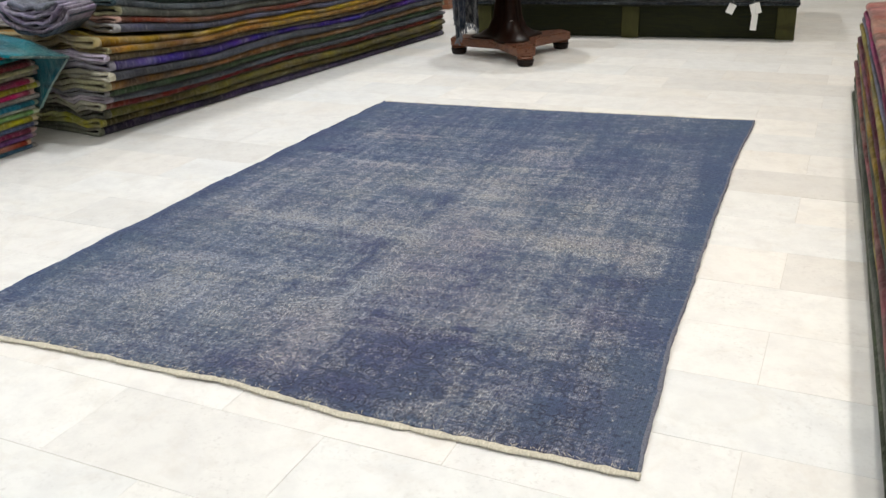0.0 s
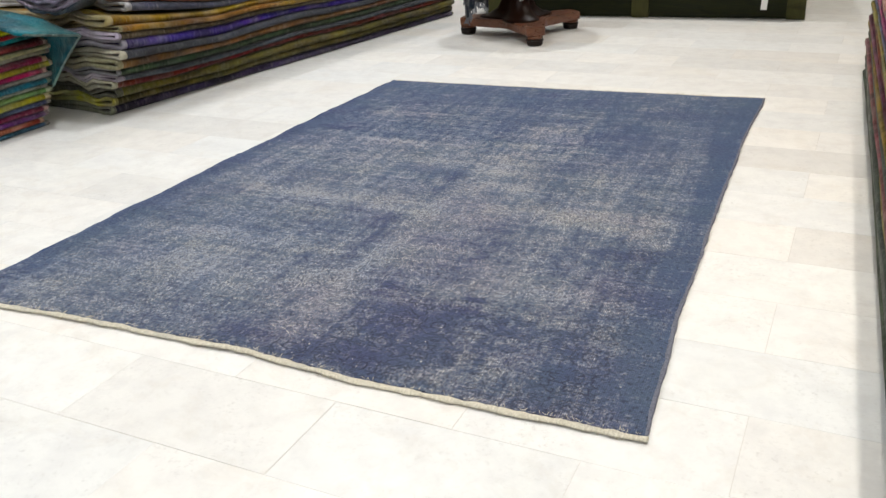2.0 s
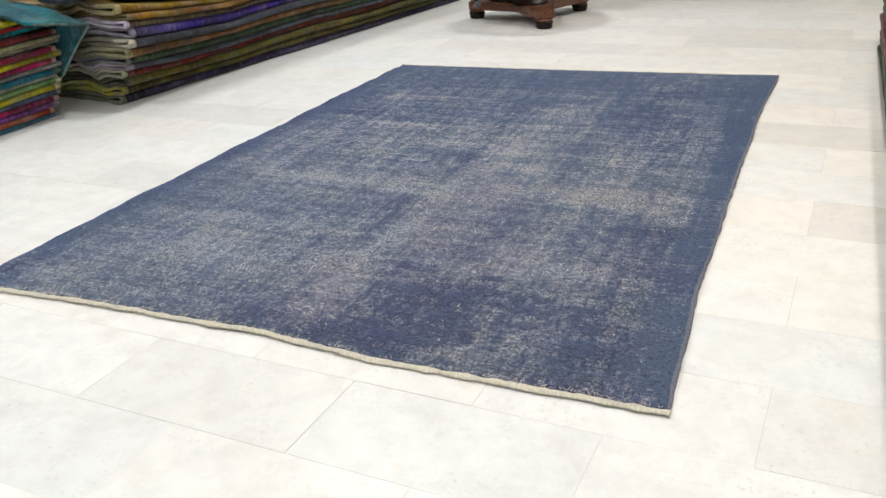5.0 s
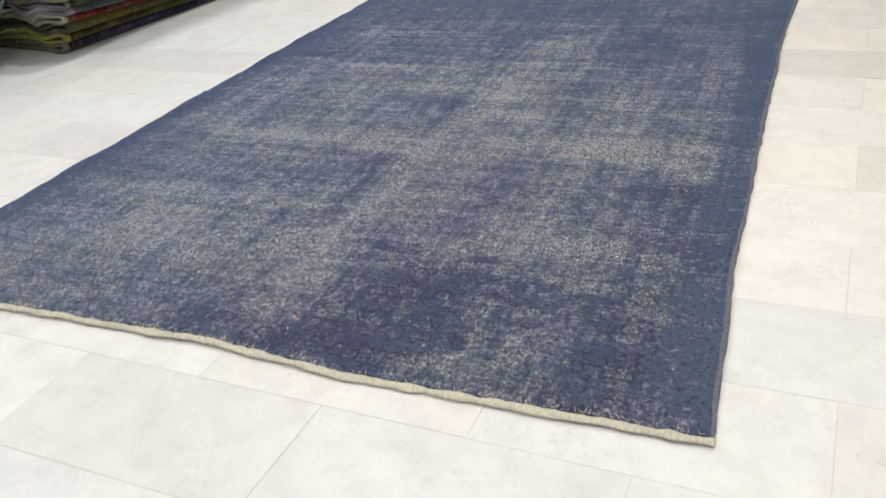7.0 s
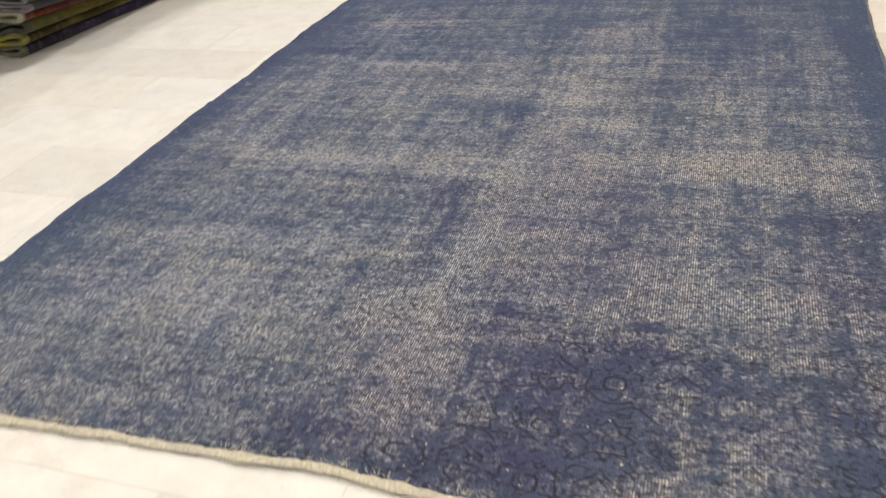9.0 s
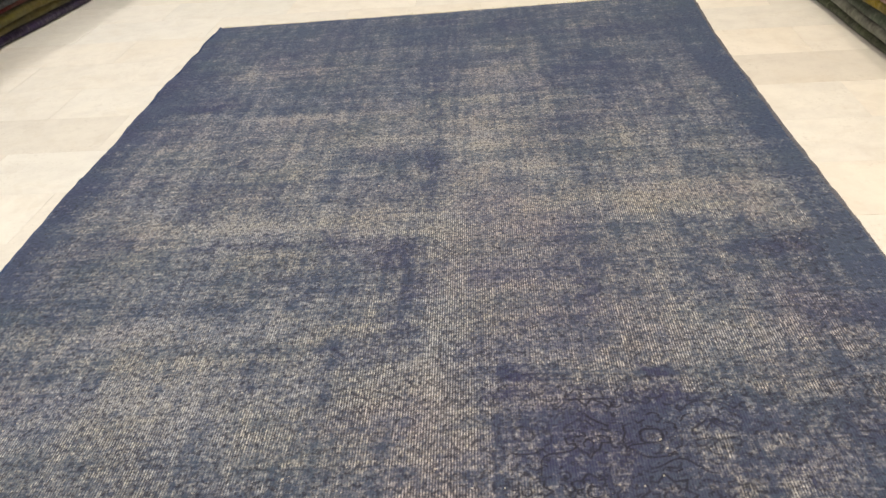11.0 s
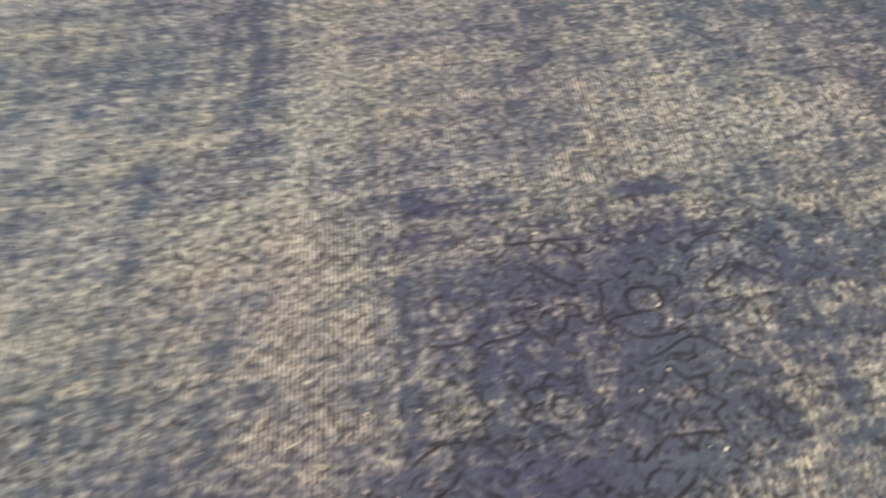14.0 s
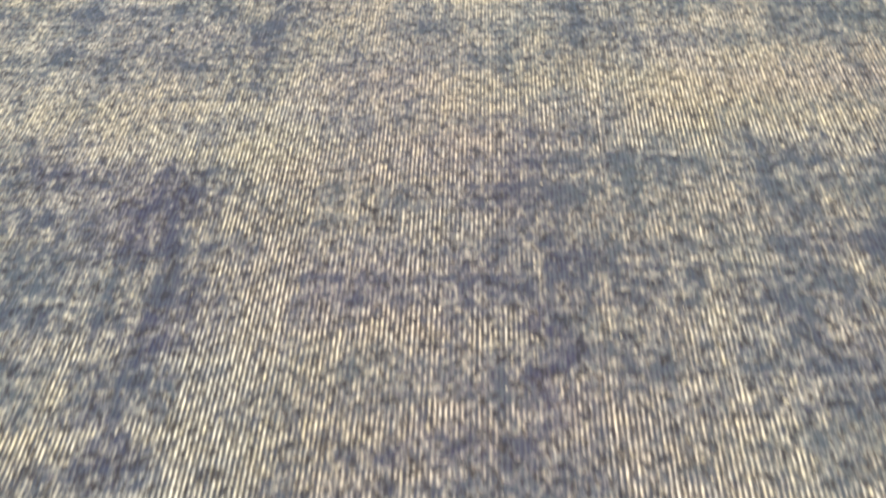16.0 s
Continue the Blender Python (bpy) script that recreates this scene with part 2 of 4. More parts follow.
    lit = n.math("MULTIPLY", lit, n.ramp(local, 0.2, 1.0, 0.68, 1.0))
    c = n.mix(mask, pile, n.mix(lit, gap, thread))
    dirt = n.ramp(n.noise(n.coords((150, 100, 1)), 1.0, 2, 0.6), 0.54, 0.64)
    c = n.mix(n.math("MULTIPLY", dirt, n.ramp(wear, -0.1, 0.35, 0.35, 0.72)), c, (0.030, 0.026, 0.033))
    spot = n.ramp(n.noise(n.coords((75, 62, 1)), 1.0, 2, 0.55), 0.575, 0.65)
    c = n.mix(n.math("MULTIPLY", spot, 0.72), c, (0.022, 0.022, 0.034))
    broken = n.math("MULTIPLY", ink, n.ramp(n.math("ADD", fleck, clump), -0.24, 0.0, 0.45, 1.0))
    c = n.mix(n.math("MULTIPLY", broken, 0.98), c, (0.017, 0.014, 0.021))
    lint = n.ramp(n.noise(n.coords((110, 90, 1)), 1.0, 1, 0.5), 0.77, 0.80)
    c = n.mix(n.math("MULTIPLY", lint, 0.6), c, (0.60, 0.58, 0.52))
    n.colour(c)
    h = n.math("ADD", n.math("MULTIPLY", fleck, 0.8), n.math("MULTIPLY", crisp, n.math("MULTIPLY", n.math("MULTIPLY", share, mask), 0.6)))
    n.bump(n.math("ADD", h, n.math("MULTIPLY", clump, 0.8)), 0.7, 0.003)
    n.b.inputs["Sheen Weight"].default_value = 0.36
    n.b.inputs["Sheen Roughness"].default_value = 0.5
    n.b.inputs["Sheen Tint"].default_value = (0.45, 0.62, 1.0, 1)
    return m


def fringe_material():
    m = material("cotton_fringe", (0.5, 0.47, 0.38), 0.95, spec=0.1)
    n = Nodes(m)
    a = n.noise(n.coords((220, 90, 90)), 1.0, 3, 0.7)
    b = n.noise(n.coords((9, 9, 9)), 1.0, 3)
    c = n.mix(n.ramp(a, 0.35, 0.7), (0.46, 0.42, 0.33), (0.72, 0.68, 0.58))
    c = n.mix(n.ramp(b, 0.5, 0.75, 0, 0.5), c, (0.34, 0.34, 0.33))
    n.colour(c)
    n.bump(a, 0.8, 0.004)
    return m


WARP = 0.0053
MARBLE = marble_material()
CLOTH = cloth_material("rug_pile")
WOVEN_END = cloth_material("woven_end", 1.0)
PLASTER = plaster_material("wall_plaster", (0.62, 0.60, 0.56))
CEILING = plaster_material("ceiling_paint", (0.78, 0.78, 0.76))
GROUT = plaster_material("tile_grout", (0.60, 0.565, 0.52))
MAHOGANY = wood_material("mahogany", (0.060, 0.019, 0.008), (0.115, 0.038, 0.015), 0.30, (6, 6, 1))
EBONY = wood_material("dark_varnish", (0.006, 0.003, 0.0022), (0.015, 0.006, 0.0035), 0.42, (6, 6, 1), 0.25)
MAHOGANY_SLAB = wood_material("mahogany_slab", (0.085, 0.026, 0.009), (0.150, 0.050, 0.019), 0.30, (5, 2, 14))
# dark column wood, with the shade below the tabletop put into its colour
DARK_MAHOGANY = wood_material("dark_mahogany", (0.006, 0.0022, 0.0014), (0.018, 0.006, 0.003), 0.40, (6, 6, 1), 0.12)
# green stain darkened further: shade on the crate front is in the colour
GREENWOOD = wood_material("green_stained_pine", (0.008, 0.010, 0.003), (0.021, 0.024, 0.007), 0.7, (1, 9, 9), 0.2)
OLIVEWOOD = wood_material("olive_stained_pine", (0.045, 0.045, 0.013), (0.068, 0.066, 0.022), 0.7, (9, 9, 1), 0.2)
REDWOOD = wood_material("red_brown_wood", (0.20, 0.075, 0.035), (0.28, 0.11, 0.05), 0.45, (1, 8, 8))
PILE = rug_material()
FRINGE = fringe_material()
PAPER = plaster_material("paper_tag", (0.80, 0.80, 0.78))
CORD = plaster_material("tag_string", (0.55, 0.55, 0.55))
FRAME_METAL = material("white_enamel", (0.8, 0.8, 0.8), 0.35)


def glow_material(name, colour, power):
    m = material(name, colour, 0.6)
    b = m.node_tree.nodes["Principled BSDF"]
    b.inputs["Emission Color"].default_value = (*colour, 1)
    b.inputs["Emission Strength"].default_value = power
    return m


GLOW_COOL = glow_material("diffuser_cool", COOL, 3.0)
GLOW_WARM = glow_material("lamp_warm", WARM, 30.0)


# ---------------------------------------------------------------- building helpers
def link_mesh(name, verts, faces, mat, smooth=True):
    me = bpy.data.meshes.new(name)
    me.from_pydata([tuple(v) for v in verts], [], faces)
    me.materials.append(mat)
    if smooth:
        me.shade_smooth()
    me.update()
    return me


def put_mesh(name, me, parent=None, label=""):
    ob = new(name, me)
    if parent:
        ob.parent = parent
    return tagged(ob, label) if label else ob


def part(name, bm, mat, parent=None, label=""):
    """Links a bmesh as one mesh object under a thing or a part."""
    me = bpy.data.meshes.new(name)
    bmesh.ops.recalc_face_normals(bm, faces=bm.faces)
    bm.to_mesh(me)
    bm.free()
    me.materials.append(mat)
    return put_mesh(name, me, parent, label)


def box(bm, lo, hi, bevel=0.0, seg=2):
    r = bmesh.ops.create_cube(bm, size=1.0)
    size = [b - a for a, b in zip(lo, hi)]
    mid = [(a + b) / 2 for a, b in zip(lo, hi)]
    for v in r["verts"]:
        v.co = Vector([c * s + m for c, s, m in zip(v.co, size, mid)])
    if bevel:
        es = {e for v in r["verts"] for e in v.link_edges}
        bmesh.ops.bevel(bm, geom=list(es), offset=bevel, segments=seg, affect="EDGES", profile=0.5)
    return bm


def lathe(profile, seg=32):
    bm = bmesh.new()
    rings = []
    for r, z in profile:
        rings.append([bm.verts.new((r * math.cos(2 * math.pi * i / seg), r * math.sin(2 * math.pi * i / seg), z)) for i in range(seg)])
    for a, b in zip(rings, rings[1:]):
        for i in range(seg):
            j = (i + 1) % seg
            bm.faces.new((a[i], a[j], b[j], b[i]))
    bm.faces.new(rings[0][::-1])
    bm.faces.new(rings[-1])
    for f in bm.faces:
        f.smooth = True
    return bm


def empty(name, m, label, category, group=""):
    ob = new(name)
    ob.matrix_basis = m
    return tagged(ob, label, category, group)


def lattice(seed, shape):
    return np.random.RandomState(seed).rand(*shape)


def vnoise(x, y, seed):
    """Smooth value noise of numpy arrays, one cell per unit, 0 to 1."""
    g = lattice(seed, (64, 64))
    xi, yi = np.floor(x).astype(int), np.floor(y).astype(int)
    fx, fy = x - xi, y - yi
    fx, fy = fx * fx * (3 - 2 * fx), fy * fy * (3 - 2 * fy)
    a, b = g[xi % 64, yi % 64], g[(xi + 1) % 64, yi % 64]
    c, d = g[xi % 64, (yi + 1) % 64], g[(xi + 1) % 64, (yi + 1) % 64]
    return (a * (1 - fx) + b * fx) * (1 - fy) + (c * (1 - fx) + d * fx) * fy


def fbm(x, y, seed, octaves=3):
    out, amp, total = 0, 1.0, 0.0
    for i in range(octaves):
        out = out + amp * vnoise(x * 2 ** i, y * 2 ** i, seed + i)
        total += amp
        amp *= 0.55
    return out / total


# ---------------------------------------------------------------- the room
X0, X1, Y0, Y1 = -4.6, 3.6, -3.6, 12.5


def slab(name, lo, hi, mat, label):
    bm = box(bmesh.new(), lo, hi)
    return tagged(part(name, bm, mat), label, kind="structure")


floor = slab("floor", (X0, Y0, -0.12), (X1, Y1, -0.0014), GROUT, "white marble tiled shop floor with thin pale joints")
# Unseen walls and ceiling are added to close the room and bounce light.
slab("wall_west", (X0 - 0.2, Y0 - 0.2, -0.12), (X0, Y1 + 0.2, CEIL), PLASTER, "unseen off-white plastered wall added to close the room")
slab("wall_east", (X1, Y0 - 0.2, -0.12), (X1 + 0.2, Y1 + 0.2, CEIL), PLASTER, "unseen off-white plastered wall added to close the room")
slab("wall_south", (X0, Y0 - 0.2, -0.12), (X1, Y0, CEIL), PLASTER, "unseen off-white plastered wall added to close the room")
slab("wall_north", (X0, Y1, -0.12), (X1, Y1 + 0.2, CEIL), PLASTER, "unseen off-white plastered wall added to close the room")
slab("ceiling", (X0 - 0.2, Y0 - 0.2, CEIL), (X1 + 0.2, Y1 + 0.2, CEIL + 0.2), CEILING, "unseen white painted ceiling added to close the room")


# An added fill panel with its lamp, always out of view.
def fill_panel(x, y):
    th = empty("fill_light", pose(x, y, CEIL), "unseen white square ceiling panel with a bright diffuser, added as fill", "ceiling light", "ceiling panel lights")
    bm = bmesh.new()
    for lo, hi in (((-0.6, -0.6, -0.05), (0.6, -0.56, 0)), ((-0.6, 0.56, -0.05), (0.6, 0.6, 0)),
                   ((-0.6, -0.56, -0.05), (-0.56, 0.56, 0)), ((0.56, -0.56, -0.05), (0.6, 0.56, 0))):
        box(bm, lo, hi)
    part("frame", bm, FRAME_METAL, th)
    part("diffuser", box(bmesh.new(), (-0.558, -0.558, -0.03), (0.558, 0.558, -0.012)), GLOW_COOL, th)
    lamp = bpy.data.lights.new("fill_lamp", "AREA")
    lamp.energy, lamp.size, lamp.color = FILL_POWER, 1.1, COOL
    ob = new("fill_lamp", lamp)
    ob.matrix_basis = pose(x, y, CEIL - 0.06)


def spot_light(x, y, colour, power):
    th = empty("ceiling_spot", pose(x, y, CEIL), "small round white recessed ceiling spotlight", "spotlight", "ceiling spotlights")
    part("housing", lathe([(0.07, 0.0), (0.075, -0.01), (0.07, -0.03), (0.055, -0.032), (0.055, -0.012), (0.05, -0.010)], 24), FRAME_METAL, th)
    part("lens", lathe([(0.054, -0.024), (0.054, -0.020)], 24), GLOW_WARM, th)
    lamp = bpy.data.lights.new("spot_lamp", "SPOT")
    lamp.energy, lamp.shadow_soft_size, lamp.color = power, 0.055, colour
    lamp.spot_size, lamp.spot_blend = radians(130), 0.8
    ob = new("spot_lamp", lamp)
    ob.matrix_basis = pose(x, y, CEIL - 0.09)


for x, y in FILL_PANELS:
    fill_panel(x, y)
for x, y in SPOTS:
    spot_light(x, y, WARM if x > 1 else DAY, SPOT_POWER * (1.28 if x > 1 else 1.0))

# ---------------------------------------------------------------- the large blue rug


def edge_left(y):
    return -1.104 + 0.003 * y + 0.0068 * y * y + 0.006 * (fbm(y * 3.1 + 5, y * 0, 41, 3) - 0.5) * 2 - 0.008 * np.abs(np.sin(y * 8.0 + 2 * np.sin(y * 2.3)))


def edge_right(y):
    return 1.080 - 0.026 * np.clip(y / 0.6, 0, 1) + 0.014 * np.clip(y - 0.6, 0, 1.9) / 1.9 + 0.028 * np.clip((y - 2.5) / 0.6, 0, 1) + 0.005 * (fbm(y * 4.0, y * 0, 43, 3) - 0.5) * 2


def edge_near(x):
    return 0.020 - 0.017 * np.tanh((x - 0.18) / 0.18) + 0.005 * np.exp(-((x + 0.05) / 0.06) ** 2) - 0.02 * np.clip((-0.75 - x) / 0.35, 0, 1) + 0.006 * (fbm(x * 9, x * 0, 45, 4) - 0.5) * 2


def edge_far(x):
    return 3.088 + 0.02 * x + 0.012 * x * x + 0.006 * (fbm(x * 9, x * 0, 47, 3) - 0.5) * 2


def rug_height(x, y):
    """Ripples of the cloth over the floor, with the lifted near edge."""
    z = 0.007 + 0.004 * fbm(x * 2.2, y * 2.2, 51, 2) + 0.002 * np.sin(y * 21 + x * 3) * np.exp(-((x + 1.08) / 0.12) ** 2)
    z = z + 0.003 * np.exp(-((x + 0.10) / 0.07) ** 2 - (y / 0.08) ** 2)
    return z + 0.006 * np.exp(-((x + 1.10) / 0.05) ** 2) * (0.65 + 0.35 * np.sin(y * 10.5))


# worn patches of the pile: middle x and y, half width, half length, how bare
WORN = [(-0.35, 1.18, 0.62, 0.085, 0.34), (0.62, 1.20, 0.36, 0.105, 0.36), (0.84, 1.10, 0.10, 0.035, 0.30), (0.05, 0.55, 0.055, 0.70, 0.30),
        (-0.60, 2.42, 0.28, 0.14, 0.26), (0.19, 2.22, 0.17, 0.15, 0.27), (-0.46, 1.93, 0.33, 0.05, 0.26), (0.14, 1.66, 0.14, 0.22, 0.22),
        (0.54, 0.68, 0.15, 0.14, 0.22), (0.70, 0.60, 0.16, 0.05, 0.28), (-0.50, 0.70, 0.44, 0.06, 0.18), (-0.55, 0.45, 0.40, 0.17, 0.22),
        (0.62, 1.64, 0.18, 0.17, 0.15), (-0.45, 1.60, 0.33, 0.16, 0.16)]
BARE = [(0.15, 0.55, 0.75, 0.50, 0.07), (0.46, 0.62, 0.06, 0.10, 0.18), (0.03, 0.40, 0.10, 0.20, 0.09), (0.555, 0.14, 0.016, 0.14, 0.34), (0.66, 0.13, 0.05, 0.06, 0.14), (-0.03, 0.50, 0.11, 0.16, 0.14), (0.66, 0.16, 0.11, 0.15, 0.11),
        (0.78, 0.09, 0.05, 0.06, 0.18), (0.52, 0.09, 0.06, 0.06, 0.14), (0.965, 1.075, 0.05, 0.045, 0.30), (0.72, 0.80, 0.022, 0.32, 0.26),
        (0.88, 0.75, 0.014, 0.36, 0.24), (0.62, 0.35, 0.018, 0.30, 0.20), (0.42, 0.85, 0.20, 0.04, 0.10), (0.75, 2.52, 0.20, 0.05, 0.18), (0.55, 0.86, 0.10, 0.14, 0.14), (0.20, 0.92, 0.16, 0.16, 0.14)]
# thin darker blue lines along the weave
DARK_LINES = [(-0.01, 1.75, 0.013, 0.60, 0.55), (-0.42, 1.082, 0.30, 0.009, 0.60), (-0.20, 0.606, 0.13, 0.009, 0.50), (0.30, 0.70, 0.20, 0.012, 0.40), (-0.3, 1.42, 0.3, 0.01, 0.3)]
# deep blue pile that has kept its dye
DEEP = [(-1.08, 1.55, 0.060, 1.7, 0.55), (-0.86, 2.07, 0.20, 0.035, 0.75), (-0.07, 1.00, 0.08, 0.10, 0.55), (-0.055, 0.74, 0.045, 0.14, 0.45),
        (0.36, 0.98, 0.085, 0.12, 0.75), (0.375, 0.78, 0.022, 0.13, 0.7), (0.84, 0.96, 0.13, 0.08, 0.75), (0.35, 0.32, 0.19, 0.17, 0.85),
        (0.60, 0.36, 0.16, 0.055, 0.75), (0.478, 0.508, 0.034, 0.024, 1.4), (-0.06, 0.10, 0.15, 0.08, 0.95), (0.22, 0.08, 0.24, 0.09, 0.85),
        (0.22, 0.48, 0.09, 0.075, 0.75), (0.86, 0.22, 0.14, 0.19, 0.5), (0.58, 0.26, 0.36, 0.20, 0.45), (0.75, 2.70, 0.30, 0.30, 0.15), (0.0, 2.9, 0.6, 0.25, 0.15), (0.45, 0.44, 0.12, 0.03, 0.8), (0.29, 0.46, 0.11, 0.05, 0.7)]


def patch(x, y, p):
    """A soft-cornered block that ends abruptly along the weave."""
    cx, cy, hx, hy, s = p
    e = 1.6
    dx = (np.abs(x - cx) / hx) ** 2 * e
    dy = (np.abs(y - cy) / hy) ** 2 * e
    return s / (1 + (dx ** 1.6 + dy ** 1.6))


def draw_line(ink, gx, gy, pts, width, strength=1.0):
    """Lays a dyed stroke along a polyline into the ink layer."""
    pts = np.asarray(pts, float)
    lo, hi = pts.min(0) - 3 * width, pts.max(0) + 3 * width
    i0, i1 = np.searchsorted(gx, (lo[0], hi[0]))
    j0, j1 = np.searchsorted(gy, (lo[1], hi[1]))
    if i1 <= i0 or j1 <= j0:
        return
    px, py = np.meshgrid(gx[i0:i1], gy[j0:j1], indexing="xy")
    best = np.full(px.shape, 9.0)
    for (ax, ay), (bx, by) in zip(pts, pts[1:]):
        ux, uy = bx - ax, by - ay
        t = np.clip(((px - ax) * ux + (py - ay) * uy) / (ux * ux + uy * uy + 1e-12), 0, 1)
        best = np.minimum(best, np.hypot(px - ax - t * ux, py - ay - t * uy))
    v = strength * np.clip(1.4 - best / width, 0, 1)
    ink[j0:j1, i0:i1] = np.maximum(ink[j0:j1, i0:i1], v)


def circle(cx, cy, rx, ry, lobes=0, depth=0.0, turn=0.0, n=28, a0=0.0, a1=2 * math.pi):
    a = np.linspace(a0, a1, n)
    r = 1 + depth * np.cos(lobes * (a - turn)) if lobes else np.ones_like(a)
    return np.c_[cx + rx * r * np.cos(a), cy + ry * r * np.sin(a)]


def scroll(cx, cy, r, turn, flip=1):
    a = np.linspace(0, 4.6, 16)
    rr = r * (1 - a / 6.2)
    return np.c_[cx + flip * rr * np.cos(a + turn), cy + rr * np.sin(a + turn)]


def mirrored(ink, gx, gy, x, y, s, pts, width, strength=1.0):
    """A stroke and its mirror image about the motif's upright axis."""
    for k in (-s, s):
        draw_line(ink, gx, gy, [(x + k * px, y + s * py) for px, py in pts], width, strength)


def flower_square(ink, gx, gy, x, y, s, rnd):
    """A thick square ring held between two brackets, with a garland under it."""
    draw_line(ink, gx, gy, circle(x, y, 0.0225 * s, 0.0205 * s, 4, -0.07, 0.0, 20), 0.0030)
    mirrored(ink, gx, gy, x, y, s, [(0.034, 0.036), (0.050, 0.030), (0.049, 0.010), (0.056, -0.010), (0.052, -0.030), (0.040, -0.036)], 0.0024)
    mirrored(ink, gx, gy, x, y, s, [(0.008, 0.044), (0.020, 0.036), (0.027, 0.046)], 0.0023)
    mirrored(ink, gx, gy, x, y, s, [(0.000, -0.058), (0.020, -0.055), (0.036, -0.044), (0.040, -0.052)], 0.0023)
    mirrored(ink, gx, gy, x, y, s, [(0.004, -0.006), (0.004, 0.006)], 0.0017, 0.7)


def flower_bud(ink, gx, gy, x, y, s, rnd):
    """A lotus like a gabled tent under an arch, with a hanging calyx."""
    mirrored(ink, gx, gy, x, y, s, [(0.0, 0.034), (0.010, 0.018), (0.024, 0.006), (0.042, -0.006), (0.043, -0.020), (0.028, -0.016)], 0.0029)
    mirrored(ink, gx, gy, x, y, s, [(0.0, 0.012), (0.008, 0.002), (0.017, -0.010)], 0.0023)
    mirrored(ink, gx, gy, x, y, s, [(0.012, -0.032), (0.030, -0.034), (0.044, -0.040), (0.041, -0.054), (0.026, -0.052)], 0.0025)
    mirrored(ink, gx, gy, x, y, s, [(0.026, -0.052), (0.019, -0.070), (0.006, -0.080), (0.0, -0.094)], 0.0024)
    mirrored(ink, gx, gy, x, y, s, [(0.0, -0.040), (0.010, -0.052), (0.008, -0.062)], 0.0021)
    mirrored(ink, gx, gy, x, y, s, [(0.0, 0.076), (0.022, 0.074), (0.040, 0.062), (0.054, 0.048), (0.062, 0.056), (0.056, 0.066)], 0.0024)
    mirrored(ink, gx, gy, x, y, s, [(0.040, 0.038), (0.052, 0.032), (0.060, 0.018)], 0.0022)


def flower_star(ink, gx, gy, x, y, s, rnd):
    """A serrated diamond blossom full of short dashes."""
    n = 17
    a = np.linspace(0, 2 * math.pi, n) + math.pi / 2
    r = np.where(np.arange(n) % 2 == 0, 0.046, 0.031) * s * (1 + 0.12 * np.abs(np.sin(a)))
    draw_line(ink, gx, gy, np.c_[x + r * np.cos(a), y + r * np.sin(a)], 0.0025)
    draw_line(ink, gx, gy, circle(x, y, 0.009 * s, 0.009 * s, 0, 0, 0, 9), 0.0023)
    for k in range(8):
        b = k * math.pi / 4 + 0.39
        draw_line(ink, gx, gy, [(x + 0.016 * s * math.cos(b), y + 0.016 * s * math.sin(b)), (x + 0.027 * s * math.cos(b + 0.2), y + 0.027 * s * math.sin(b + 0.2))], 0.0021)
    mirrored(ink, gx, gy, x, y, s, [(0.006, 0.060), (0.020, 0.054), (0.032, 0.060)], 0.0021)


def flower_ring(ink, gx, gy, x, y, s, rnd):
    """An eight-lobed rosette round a small ring, with curls at its corners."""
    draw_line(ink, gx, gy, circle(x, y, 0.043 * s, 0.040 * s, 8, 0.13, 0.2, 49), 0.0027)
    draw_line(ink, gx, gy, circle(x, y, 0.015 * s, 0.014 * s, 0, 0, 0, 12), 0.0026)
    for k in range(6):
        b = k * math.pi / 3
        draw_line(ink, gx, gy, circle(x + 0.026 * s * math.cos(b), y + 0.026 * s * math.sin(b), 0.007 * s, 0.007 * s, 0, 0, 0, 6, b - 1.3, b + 1.3), 0.0021)
    for k in (-1, 1):
        draw_line(ink, gx, gy, scroll(x + k * 0.050 * s, y + 0.040 * s, 0.014 * s, 0.6, k), 0.0022)
        draw_line(ink, gx, gy, scroll(x + k * 0.052 * s, y - 0.040 * s, 0.013 * s, 3.4, k), 0.0022)


def vine(ink, gx, gy, x, y, s, rnd):
    a = np.linspace(0, 1, 14)
    ph, amp = rnd.rand() * 6, 0.016 * s
    d = rnd.rand() * 6.28
    px, py = x + (a - 0.5) * 0.11 * s * math.cos(d) - amp * np.sin(a * 6 + ph) * math.sin(d), y + (a - 0.5) * 0.11 * s * math.sin(d) + amp * np.sin(a * 6 + ph) * math.cos(d)
    draw_line(ink, gx, gy, np.c_[px, py], 0.0021)


